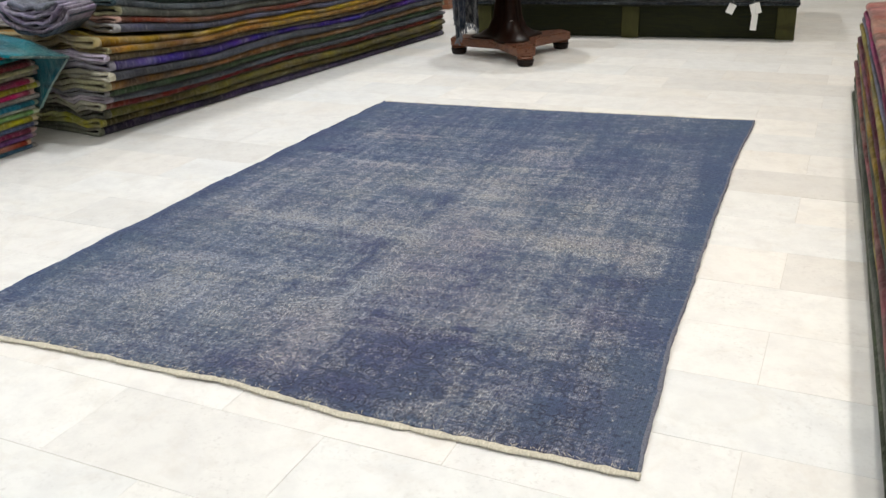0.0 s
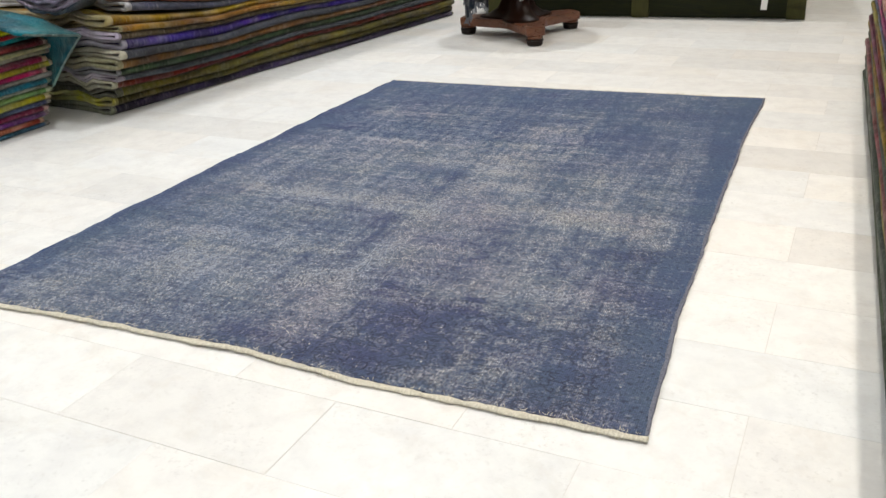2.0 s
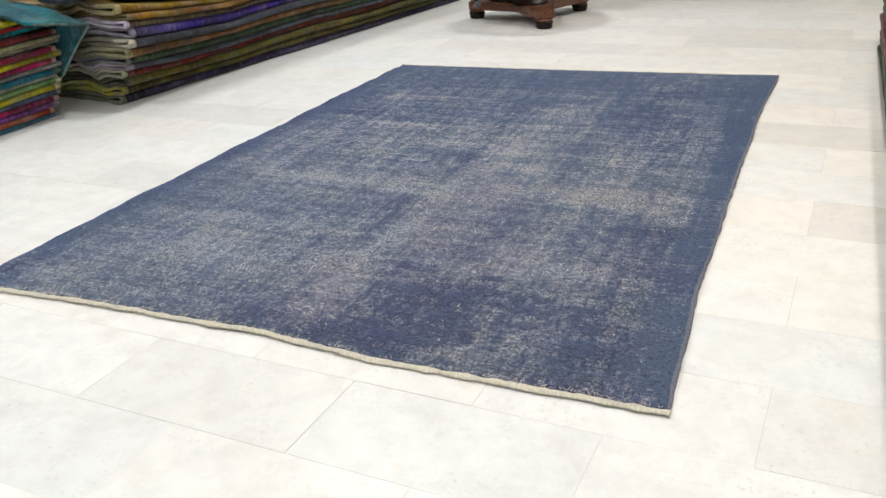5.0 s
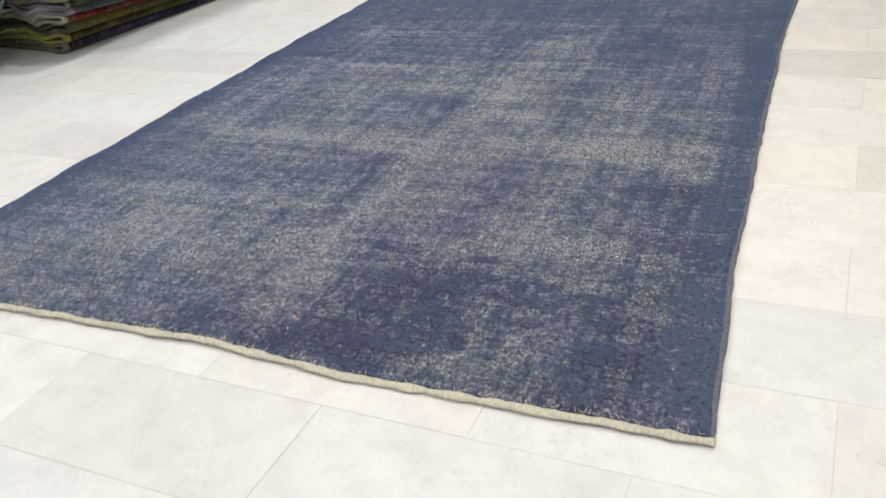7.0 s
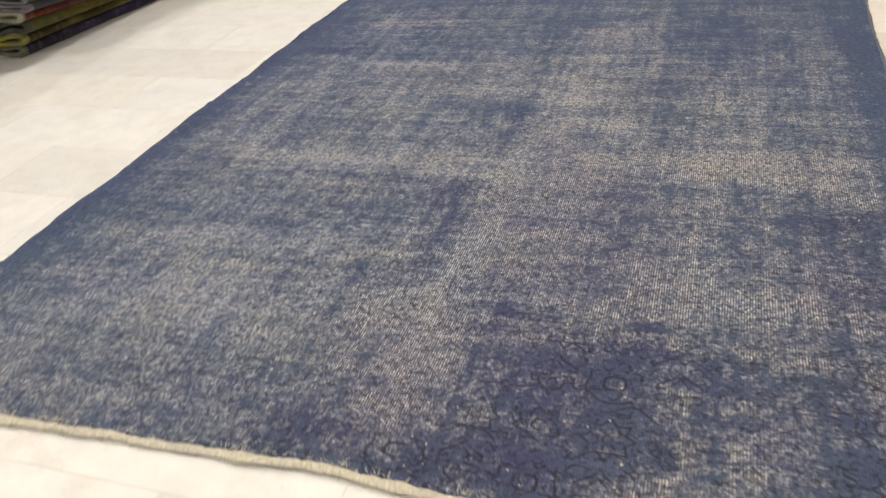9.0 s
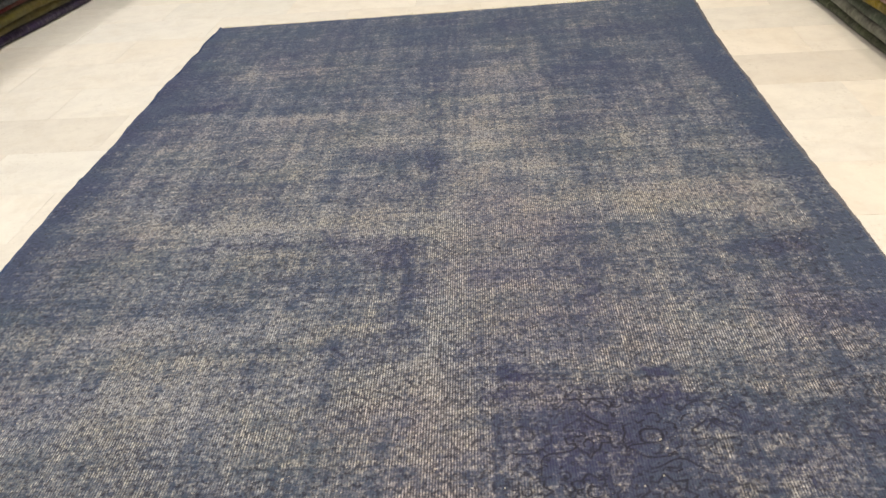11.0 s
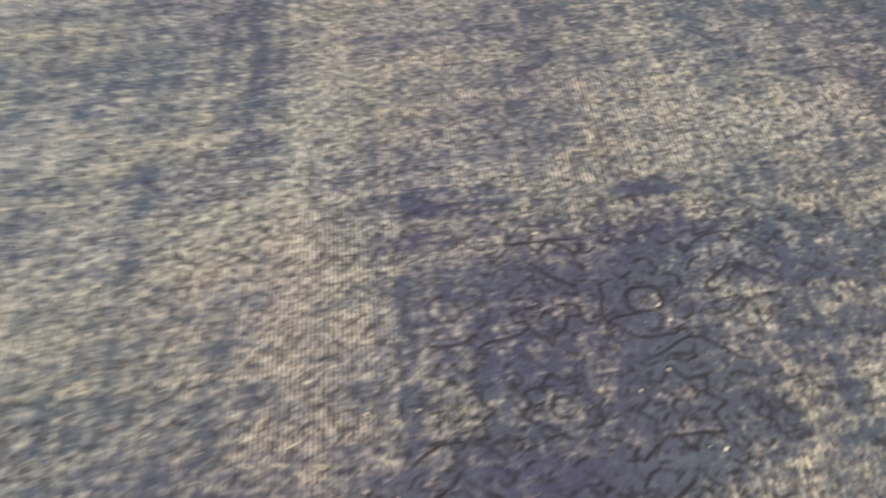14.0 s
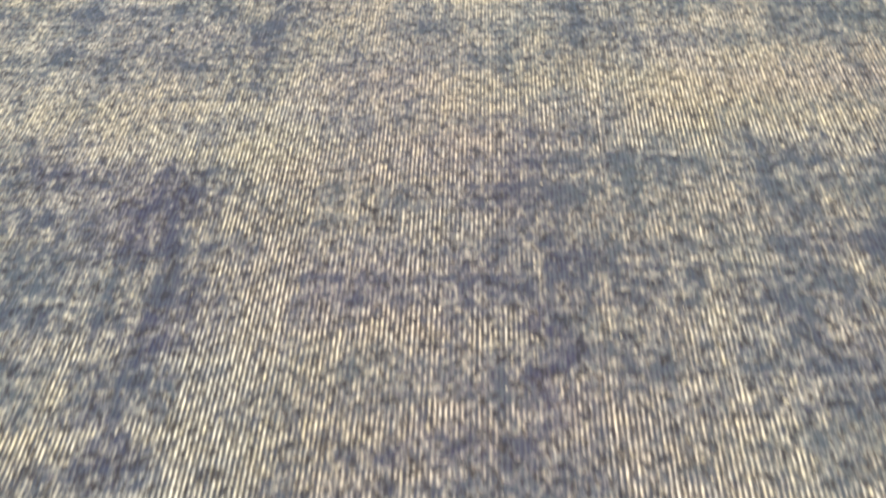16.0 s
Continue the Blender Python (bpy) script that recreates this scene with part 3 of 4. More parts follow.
def blue_rug():
    th = empty("area_rug", pose(0, 0, 0), "large worn blue overdyed rug with faded floral pattern on marble", "rug")
    gx = np.r_[np.linspace(-1.09, -0.2, 220, endpoint=False), np.linspace(-0.2, 0.72, 600, endpoint=False), np.linspace(0.72, 1.09, 140)]
    gy = np.r_[np.linspace(0, 0.62, 400, endpoint=False), np.linspace(0.62, 1.2, 230, endpoint=False), np.linspace(1.2, 3.17, 350)]
    nx, ny = len(gx), len(gy)
    ink = np.zeros((ny, nx))
    rnd = np.random.RandomState(7)
    step_x, step_y = 0.228, 0.274
    petals = np.zeros((ny, nx))
    cx, cy = np.meshgrid(gx, gy, indexing="xy")

    def worn_flower(x, y, r):
        i0, i1 = np.searchsorted(gx, (x - 2 * r, x + 2 * r))
        j0, j1 = np.searchsorted(gy, (y - 2 * r, y + 2 * r))
        px, py = np.meshgrid(gx[i0:i1], gy[j0:j1], indexing="xy")
        petals[j0:j1, i0:i1] = np.maximum(petals[j0:j1, i0:i1], np.clip(1.6 - 1.6 * ((px - x) ** 2 + (py - y) ** 2) / r ** 2, 0, 1))

    jit = lambda a: (rnd.rand() - 0.5) * a
    for j in range(-2, 12):
        for i in range(-6, 6):
            x = 0.210 + i * step_x + (step_x / 2 if j % 2 else 0)
            y = 0.345 + j * step_y - 0.08 * (x - 0.21)
            xb = x + step_x / 2
            if abs(x) < 0.97:
                flower_square(ink, gx, gy, x + jit(0.006), y + jit(0.006), 0.92 + jit(0.08), rnd)
                flower_star(ink, gx, gy, x + jit(0.010), y - 0.142 + jit(0.010), 1.0 + jit(0.15), rnd)
                worn_flower(x, y, 0.022)
                worn_flower(x, y - 0.142, 0.040)
            if abs(xb) < 0.95:
                flower_bud(ink, gx, gy, xb + jit(0.006), y + 0.022 + jit(0.006), 0.90 + jit(0.08), rnd)
                flower_ring(ink, gx, gy, xb + jit(0.010), y - 0.150 + jit(0.010), 0.95 + jit(0.15), rnd)
                worn_flower(xb, y - 0.030, 0.036)
                worn_flower(xb, y - 0.150, 0.026)
            for k in range(2):
                vine(ink, gx, gy, x + (k + 0.5) * step_x / 2 + jit(0.03), y - 0.070 + jit(0.03), 0.6 + rnd.rand() * 0.4, rnd)
    # the pattern is broken where the pile is bare: only short dark flecks of it are left there
    kept = np.clip((0.50 + 0.08 * fbm(cx * 6, cx * 0, 64, 2) - cy) / 0.10, 0, 1) * np.clip((cx + 0.10) / 0.2, 0.25, 1)
    kept = np.maximum(kept, np.clip((0.24 - cy) / 0.08, 0, 0.85))
    kept = np.maximum(kept, 0.85 * np.clip((cx - 0.78) / 0.06, 0, 1) * np.clip((1.15 - cy) / 0.15, 0, 1))
    shreds = np.clip((fbm(cx * 60, cy * 60, 66, 2) - 0.44) * 6, 0, 1) * np.clip((2.6 - cy) / 1.2, 0.25, 1)
    ink *= kept * np.clip(0.85 + (fbm(cx * 45, cy * 45, 68, 2) - 0.36) * 5, 0.55, 1) + (1 - kept) * 0.8 * shreds
    petals *= kept
    for k in range(7500):
        x, y = rnd.uniform(-1.0, 1.0), 3.1 * rnd.rand() ** 1.5
        a, r = rnd.rand() * 6.28, 0.003 + 0.009 * rnd.rand()
        draw_line(ink, gx, gy, circle(x, y, r, r * 0.8, 0, 0, 0, 6, a, a + 0.8 + 1.6 * rnd.rand()), 0.0021, 0.5 + 0.5 * rnd.rand())
    u, v = np.meshgrid(gx, gy, indexing="xy")
    fade = np.clip((fbm(u * 4, v * 4, 61, 3) - 0.28) * 3.0, np.where((u > 0.8) & (v < 1.6), 0.9, 0.35), 1)
    wear = 0.29 + 0.12 * (fbm(u * 2.0, v * 18.0, 11, 4) - 0.5) * 2 + 0.12 * (fbm(u * 17.0, v * 2.0, 21, 4) - 0.5) * 2
    wear += 0.20 * (fbm(u * 3.5, v * 70.0, 15, 2) - 0.5) * 2 + 0.20 * (fbm(u * 62.0, v * 3.5, 25, 2) - 0.5) * 2
    wear += 0.10 * (fbm(u * 1.4, v * 9.0, 17, 2) - 0.5) * 2 + 0.09 * (fbm(u * 9.0, v * 1.3, 27, 2) - 0.5) * 2
    wear += 0.04 * np.clip((v - 1.4) / 0.3, 0, 1) - 0.13 * np.clip((v - 1.85) / 0.25, 0, 1) - 0.13 * np.clip((u - 0.25) / 0.2, 0, 1) * np.clip((1.3 - v) / 0.3, 0, 1)
    wear += 0.09 * np.clip((-0.15 - u) / 0.2, 0, 1) * np.clip((0.40 - v) / 0.2, 0, 1)
    wear += 0.20 * (fbm(u * 9, v * 11, 31, 3) - 0.5) * 2
    warp = 0.05 * (fbm(u * 20, v * 20, 71, 3) - 0.5)
    uu, vv = u + warp + 0.07 * (fbm(u * 5, v * 30, 72, 2) - 0.5), v + warp + 0.06 * (fbm(u * 30, v * 5, 73, 2) - 0.5)
    for p in WORN + BARE:
        wear += 1.15 * patch(uu, vv, p)
    deep = np.zeros_like(u)
    for p in DEEP + DARK_LINES:
        deep = np.maximum(deep, patch(uu, vv, p))
    wear += 0.26 * petals * np.clip(fbm(u * 30, v * 30, 78, 2) * 1.5, 0, 1) - 0.38 * deep
    # the warp lies open in the near half; farther off a short nap still covers it
    bare = (1 - 0.85 * np.clip((v - 1.05) / 0.5, 0, 1)) * (1 - 0.45 * np.clip((-0.12 - u) / 0.15, 0, 1) * np.clip((v - 0.34) / 0.12, 0, 1))
    bare = np.clip(bare * (0.55 + 0.9 * fbm(u * 7, v * 7, 77, 3)), 0, 1)
    # plain guard borders down both long sides keep more pile
    inset = u + 0.05 * (fbm(u * 3, v * 14, 75, 3) - 0.5)
    wear -= 0.24 * np.clip((inset - 0.955) / 0.06, 0, 1) + 0.20 * np.clip((-0.955 - inset) / 0.06, 0, 1)
    wear -= 0.03 * np.clip((v - 2.5) / 0.3, 0, 1)
    tone = np.clip(0.15 + 0.85 * deep + 0.5 * (fbm(u * 1.6, v * 3.0, 81, 3) - 0.5) + 0.35 * (fbm(u * 20, v * 20, 84, 3) - 0.5) + 0.7 * (fbm(u * 6, v * 9, 86, 2) - 0.5), 0, 1)
    warm = np.clip(0.28 + 0.9 * (fbm(u * 1.5 + 3, v * 1.5, 91, 3) - 0.5) + 1.1 * (fbm(u * 7, v * 10, 92, 3) - 0.5) + 0.25 * np.exp(-((u - 0.55) / 0.4) ** 2 - ((v - 1.1) / 0.7) ** 2), 0, 1)
    mauve = np.clip(0.12 + 1.1 * (fbm(u * 1.8 + 9, v * 1.4, 95, 3) - 0.5) + 0.9 * (fbm(u * 6, v * 8, 96, 3) - 0.5) + 0.55 * np.exp(-((u - 0.24) / 0.28) ** 2 - ((v - 0.75) / 0.7) ** 2), 0, 1)
    keep = 1 - 0.85 * np.clip((np.abs(u) - 0.97) / 0.02, 0, 1)
    ink *= fade * keep * (0.88 + 0.12 * np.clip(deep * 1.6, 0, 1))
    # pull the rims of the sheet out to their true outline
    pull_l = np.clip((0.2 - u) / 1.29, 0, 1) ** 2
    pull_r = np.clip((u - 0.5) / 0.59, 0, 1) ** 2
    pull_n = np.clip((0.3 - v) / 0.3, 0, 1) ** 2
    pull_f = np.clip((v - 2.2) / 0.97, 0, 1) ** 2
    x = u + (edge_left(v) + 1.09) * pull_l + (edge_right(v) - 1.09) * pull_r
    y = v + edge_near(u) * pull_n + (edge_far(u) - 3.17) * pull_f
    z = rug_height(x, y) - 0.0015 * np.clip(wear, 0, 1)
    co = np.stack([x, y, z], -1).reshape(-1, 3)
    idx = np.arange(nx * ny).reshape(ny, nx)
    quads = np.stack([idx[:-1, :-1], idx[:-1, 1:], idx[1:, 1:], idx[1:, :-1]], -1).reshape(-1, 4)
    # a skirt round the edge closes the sheet down to the floor
    ring = np.r_[idx[0, :], idx[1:, -1], idx[-1, -2::-1], idx[-2:0:-1, 0]]
    low = co[ring].copy()
    low[:, 2] = 0.0008
    co = np.r_[co, low]
    k = np.arange(len(ring))
    base = nx * ny
    skirt = np.stack([ring, base + k, base + (k + 1) % len(ring), ring[(k + 1) % len(ring)]], -1)
    quads = np.r_[quads, skirt]
    me = bpy.data.meshes.new("field")
    me.vertices.add(len(co))
    me.vertices.foreach_set("co", co.astype(np.float32).ravel())
    me.loops.add(quads.size)
    me.loops.foreach_set("vertex_index", quads.astype(np.int32).ravel())
    me.polygons.add(len(quads))
    me.polygons.foreach_set("loop_start", np.arange(0, quads.size, 4, dtype=np.int32))
    me.update(calc_edges=True)
    for name, data in (("wear", wear), ("bare", bare), ("tone", tone), ("ink", ink), ("warm", warm), ("mauve", mauve)):
        full = np.r_[np.clip(data, -0.3, 1.2).reshape(-1), data.reshape(-1)[ring]]
        me.attributes.new(name, "FLOAT", "POINT").data.foreach_set("value", full.astype(np.float32))
    me.materials.append(PILE)
    me.shade_smooth()
    put_mesh("field", me, th)

    def border(name, along, mat, width, height, label, seed, n=420):
        """A ribbed band sewn along one edge."""
        verts, faces, m = [], [], 10
        rr = np.random.RandomState(seed)
        a = np.linspace(0, 1, n)
        pts = along(a)
        w = width * (0.40 + 1.25 * fbm(a * 60, a * 0, seed, 4)) + 0.05 * width * rr.rand(n)
        h = height * (0.60 + 0.9 * fbm(a * 55, a * 0, seed + 3, 4)) + 0.04 * height * rr.rand(n)
        d = np.gradient(pts, axis=0)
        d /= np.linalg.norm(d[:, :2], axis=1)[:, None]
        side = np.c_[-d[:, 1], d[:, 0], np.zeros(n)]
        for i in range(n):
            for k in range(m):
                b = 2 * math.pi * k / m
                q = pts[i] + side[i] * (math.cos(b) * w[i] / 2) + np.array([0, 0, max(0.0, h[i] / 2 * (1 + math.sin(b)))])
                verts.append(q)
        for i in range(n - 1):
            for k in range(m):
                faces.append((i * m + k, i * m + (k + 1) % m, (i + 1) * m + (k + 1) % m, (i + 1) * m + k))
        faces.append(tuple(range(m))[::-1])
        faces.append(tuple((n - 1) * m + k for k in range(m)))
        put_mesh(name, link_mesh(name, verts, faces, mat), th, label)

    def near(a):
        x = -1.13 + 2.22 * a
        return np.c_[x, edge_near(x) - 0.012, 0.0012 + np.maximum(0, rug_height(x, x * 0) - 0.008)]

    def far(a):
        x = -1.04 + 2.12 * a
        return np.c_[x, edge_far(x) + 0.004, x * 0 + 0.0012]

    def right(a):
        y = 0.005 + 3.11 * a
        return np.c_[edge_right(y) + 0.003, y, y * 0 + 0.0012]

    def left(a):
        y = 0.03 + 3.06 * a
        return np.c_[edge_left(y) - 0.002, y, y * 0 + 0.0012]

    border("fringe", near, FRINGE, 0.0200, 0.0095, "rolled cream cotton end band", 101, 700)
    border("end_band", far, FRINGE, 0.010, 0.008, "narrow frayed cream end band", 102)
    border("binding", right, BIND, 0.012, 0.010, "grey-mauve overcast side cord", 103)
    border("binding", left, BIND_BLUE, 0.010, 0.010, "blue overcast side cord", 104)
    # frayed knots along the far end
    rr = random.Random(5)
    bm = bmesh.new()
    for i in range(120):
        x = rr.choice((rr.uniform(-0.2, 1.0), rr.gauss(0.62, 0.06)))
        y0, a, ln = float(edge_far(np.array(x))), rr.uniform(-0.9, 0.9), rr.uniform(0.008, 0.022)
        p, q = Vector((x, y0, 0.004)), Vector((x + ln * math.sin(a), y0 + ln * math.cos(a), rr.uniform(0.002, 0.012)))
        w = Vector((0.0012, 0, 0))
        vs = [bm.verts.new(c) for c in (p - w, p + w, q + w, q - w)]
        up = [bm.verts.new(c.co + Vector((0, 0, 0.0015))) for c in vs]
        bm.faces.new(up)
        for k in range(4):
            bm.faces.new((vs[k], vs[(k + 1) % 4], up[(k + 1) % 4], up[k]))
    for i in range(620):
        x = rr.uniform(-1.1, 1.07)
        y0, a, ln = float(edge_near(np.array(x))) - 0.014, rr.uniform(-1.1, 1.1), rr.uniform(0.004, 0.016)
        side = rr.choice((-1, -1, -1, 1))
        h = 0.010 + float(rug_height(np.array(x), np.array(0.0))) - 0.008
        p = Vector((x, y0 + (0.014 if side > 0 else 0.0), h if side > 0 else 0.005))
        q = p + Vector((ln * math.sin(a), side * ln * math.cos(a), rr.uniform(-0.002, 0.003)))
        w = Vector((0.0006, 0, 0))
        vs = [bm.verts.new(c) for c in (p - w, p + w, q + w * 0.5, q - w * 0.5)]
        up = [bm.verts.new(c.co + Vector((0, 0, 0.0010))) for c in vs]
        bm.faces.new(up)
        for k in range(4):
            bm.faces.new((vs[k], vs[(k + 1) % 4], up[(k + 1) % 4], up[k]))
    tagged(part("loose_threads", bm, FRINGE, th, "short frayed cream threads"), kind="stuff")
    bm = bmesh.new()
    for i in range(54):
        x = rr.uniform(-0.95, 1.0) if i < 34 else rr.gauss(0.12, 0.28)
        y = rr.uniform(0.06, 1.9) if i < 34 else rr.uniform(0.05, 0.26)
        r = rr.uniform(0.0010, 0.0024)
        z = float(rug_height(np.array(x), np.array(y))) + r * 0.4
        made = bmesh.ops.create_icosphere(bm, subdivisions=1, radius=r)["verts"]
        sx, a = rr.uniform(0.8, 2.0), rr.uniform(0, 3.1)
        for v in made:
            q = Vector((v.co.x * sx, v.co.y, v.co.z * 0.8))
            v.co = Vector((x + q.x * math.cos(a) - q.y * math.sin(a), y + q.x * math.sin(a) + q.y * math.cos(a), z + q.z))
    for i in range(6):
        x, y, a, ln = 0.050 + rr.gauss(0, 0.035), 0.165 + rr.gauss(0, 0.014), rr.uniform(-0.7, 0.7), rr.uniform(0.006, 0.018)
        z = float(rug_height(np.array(x), np.array(y))) + 0.002
        d, w = Vector((math.cos(a), math.sin(a), 0)) * ln, Vector((-math.sin(a), math.cos(a), 0)) * 0.0007
        p = Vector((x, y, z))
        vs = [bm.verts.new(c) for c in (p - w, p + w, p + d + w, p + d - w)]
        us = [bm.verts.new(c.co + Vector((0, 0, 0.002))) for c in vs]
        bm.faces.new(us)
        for k in range(4):
            bm.faces.new((vs[k], vs[(k + 1) % 4], us[(k + 1) % 4], us[k]))
    tagged(part("lint", bm, LINT, th, "white lint and bare cotton tufts"), kind="stuff")
    return th


def plain_cloth(name, colour):
    m = material(name, colour, 0.95, spec=0.1)
    n = Nodes(m)
    a = n.noise(n.coords((180, 180, 60)), 1.0, 3, 0.7)
    n.colour(n.mix(n.ramp(a, 0.3, 0.7), tuple(x * 0.6 for x in colour), tuple(min(1, x * 1.3) for x in colour)))
    n.bump(a, 0.7, 0.003)
    return m


BIND = plain_cloth("mauve_binding", (0.15, 0.155, 0.195))
BIND_PALE = plain_cloth("pale_fringe", (0.16, 0.17, 0.19))
LINT = plain_cloth("white_lint", (0.50, 0.49, 0.47))
BIND_BLUE = plain_cloth("blue_binding", (0.05, 0.08, 0.17))
blue_rug()


# ---------------------------------------------------------------- stacks of folded rugs
def folded_rug(place, ds, do, length, depth, bottom, top, out, colour, pale, label, group, seed, wave, n=64, sheet=0.31):
    """One rug folded double: a long hairpin with a loop at the fold. bottom, top and out run along its length; wave crumples its end."""
    s = np.linspace(0, length, n) ** 1.5 / length ** 0.5
    th = empty("folded_rug", pose(place[0], place[1], 0), label, "rug", group)
    ang = np.linspace(-math.pi / 2, math.pi / 2, 9)
    rnd = np.random.RandomState(seed)
    loop = rnd.uniform(0.75, 1.15)
    back = rnd.uniform(0.0, 0.05)
    flat = [-depth, -0.62, -0.54, -0.46, -0.38, -0.30, -0.23, -0.17, -0.12, -0.08]

    def section(b, t, o, si):
        h, zc = t - b, (b + t) / 2
        r = h / 2
        tk = h * sheet
        g = max(0.001, r - tk)
        outer = [(u + o, b + 0.0008) for u in flat] + [(o - r + r * math.cos(a), zc + r * math.sin(a) * 0.97) for a in ang] + [(u + o, t - 0.0008) for u in flat[::-1]]
        slit = [min(1.0, 0.22 + 0.5 * math.exp((u + 0.08) * 14)) for u in flat]
        inner = [(u + o, zc - g * k) for u, k in zip(flat, slit)] + [(o - r - back * 0.3 + (r - tk) * loop * math.cos(a), zc + g * math.sin(a)) for a in ang] + [(u + o, zc + g * k) for u, k in zip(flat[::-1], slit[::-1])]
        return [(u, z + wave(u, z, si)) for u, z in outer + inner]

    def shell(stations, offs, mat, name, col, lab, ragged=0.0):
        verts, faces = [], []
        k = len(flat) * 2 + len(ang)
        for q, (i, off) in enumerate(zip(stations, offs)):
            rag = ragged * (rnd.rand(k) - 0.5) if q == 0 and ragged else np.zeros(k)
            for j, (u, z) in enumerate(section(bottom[i], top[i], out[i], s[i])):
                o2 = off + rag[j % k]
                verts.append((ds[0] * o2 + do[0] * u, ds[1] * o2 + do[1] * u, z))
        w = 2 * k
        for j in range(len(stations) - 1):
            for q in range(k - 1):
                faces.append((j * w + q, j * w + q + 1, (j + 1) * w + q + 1, (j + 1) * w + q))
                faces.append((j * w + k + q + 1, j * w + k + q, (j + 1) * w + k + q, (j + 1) * w + k + q + 1))
        last = (len(stations) - 1) * w
        for q in range(k - 1):
            faces.append((q + 1, q, k + q, k + q + 1))
            faces.append((last + q, last + q + 1, last + k + q + 1, last + k + q))
        ob = put_mesh(name, link_mesh(name, verts, faces, mat), th, lab)
        ob.color = (*col, 1)
        return ob

    jag = rnd.uniform(-0.012, 0.012)
    shell(range(n), s + np.linspace(jag, 0, n), CLOTH, "fold", colour, "")
    shell([0, 0], [jag - 0.022 - rnd.rand() * 0.022, jag - 0.0005], WOVEN_END, "end_band", pale, "pale woven end band", 0.016)
    shell([n - 1, n - 1], [s[-1] + 0.010 + rnd.rand() * 0.012, s[-1] + 0.0005], WOVEN_END, "end_band", pale, "", -0.016)
    return th


def rug_stack(place, ds, do, length, depth, colours, group, words, seed, thick=0.038, ends=0.02, wav=0.010, n=64, crumple=0.02, shape=None, bulge=None, shift=None, pale_to=(0.86, 0.83, 0.74), pales=()):
    """A pile of folded rugs. shape: height factor along the length; bulge: overhang by height and length; shift: how far the end steps back by height."""
    s = np.linspace(0, length, n) ** 1.5 / length ** 0.5
    z = np.full(n, 0.0)
    rnd = np.random.RandomState(seed)

    def wave(u, zz, si):
        k = math.exp(-si / 0.45) * min(1.0, max(0.0, zz / 0.12)) * min(1.0, max(0.0, -u / 0.12))
        return 0.0 if k < 0.01 else crumple * k * (math.sin(u * 15 + zz * 9 + seed) + 0.5 * math.sin(u * 31 + zz * 21) + 0.25 * math.sin(u * 57 - zz * 30))

    for k, rgb in enumerate(colours):
        grey = sum(rgb) / 3
        r, g, b = [max(0.004, (grey + (c - grey) * 1.35) * 0.84) for c in rgb]
        h = thick * rnd.uniform(0.72, 1.30) * (1 + 0.55 * (fbm(s * 1.3 + k * 7, s * 0, seed + k, 3) - 0.5))
        if shape:
            h = h * shape(s)
        out = wav * 2 * (fbm(s * 1.1 + k * 3.3, s * 0, seed + 50 + k, 3) - 0.5) + rnd.uniform(-1, 1) * wav
        if bulge:
            out = out + bulge(float(z[0]), s)
        start = rnd.uniform(-ends, ends) + (shift(float(z[0])) if shift else 0)
        p = (place[0] + ds[0] * start, place[1] + ds[1] * start)
        shade = rnd.uniform(0.5, 0.95)
        kind = ((1.0, 1.0, 1.0), (0.86, 0.84, 0.98), (0.95, 0.95, 0.72), (0.98, 0.88, 0.80))[rnd.randint(4)]
        pale_to_k = [q * t for q, t in zip(pale_to, kind)]
        pale = tuple(0.45 * c + 0.55 * q * shade for c, q in zip((r, g, b), pale_to_k))
        if k < len(pales):
            pale = tuple(0.9 * c for c in pales[k])
        folded_rug(p, ds, do, length - start, depth, z + 0.0008, z + h, out, (r, g, b), pale, words[k % len(words)], group, seed + 9 * k, wave, n)
        z = z + h
    return z


LEFT = [(0.050, 0.040, 0.085), (0.110, 0.095, 0.030), (0.130, 0.110, 0.035), (0.210, 0.065, 0.055), (0.080, 0.090, 0.110), (0.065, 0.100, 0.060),
        (0.190, 0.110, 0.060), (0.075, 0.080, 0.100), (0.080, 0.060, 0.260), (0.100, 0.075, 0.045), (0.330, 0.200, 0.075), (0.470, 0.330, 0.115),
        (0.120, 0.125, 0.180), (0.180, 0.070, 0.045), (0.160, 0.165, 0.145), (0.095, 0.110, 0.125), (0.040, 0.060, 0.050), (0.035, 0.035, 0.045), (0.360, 0.300, 0.070)]
ENDS = [(0.25, 0.26, 0.18), (0.47, 0.44, 0.12), (0.14, 0.14, 0.10), (0.52, 0.50, 0.38), (0.50, 0.44, 0.52), (0.36, 0.36, 0.40), (0.42, 0.40, 0.26), (0.58, 0.55, 0.42), (0.50, 0.47, 0.56),
        (0.58, 0.52, 0.64), (0.48, 0.40, 0.20), (0.55, 0.47, 0.28), (0.66, 0.66, 0.70), (0.62, 0.37, 0.33), (0.36, 0.34, 0.19), (0.05, 0.08, 0.10)]
WORDS_LEFT = ["folded overdyed wool rug in a tall stack of rugs", "folded patterned wool rug pressed in a long stack"]
dl = Vector((0.575, 3.475)).normalized()
def left_bulge(z, s):
    return np.exp(-s / 0.9) * float(np.interp(z, (0, 0.12, 0.30, 0.45, 0.56, 0.72), (0.0, 0.05, 0.18, 0.18, 0.10, 0.08))) + 0.025 + 0.007 * s


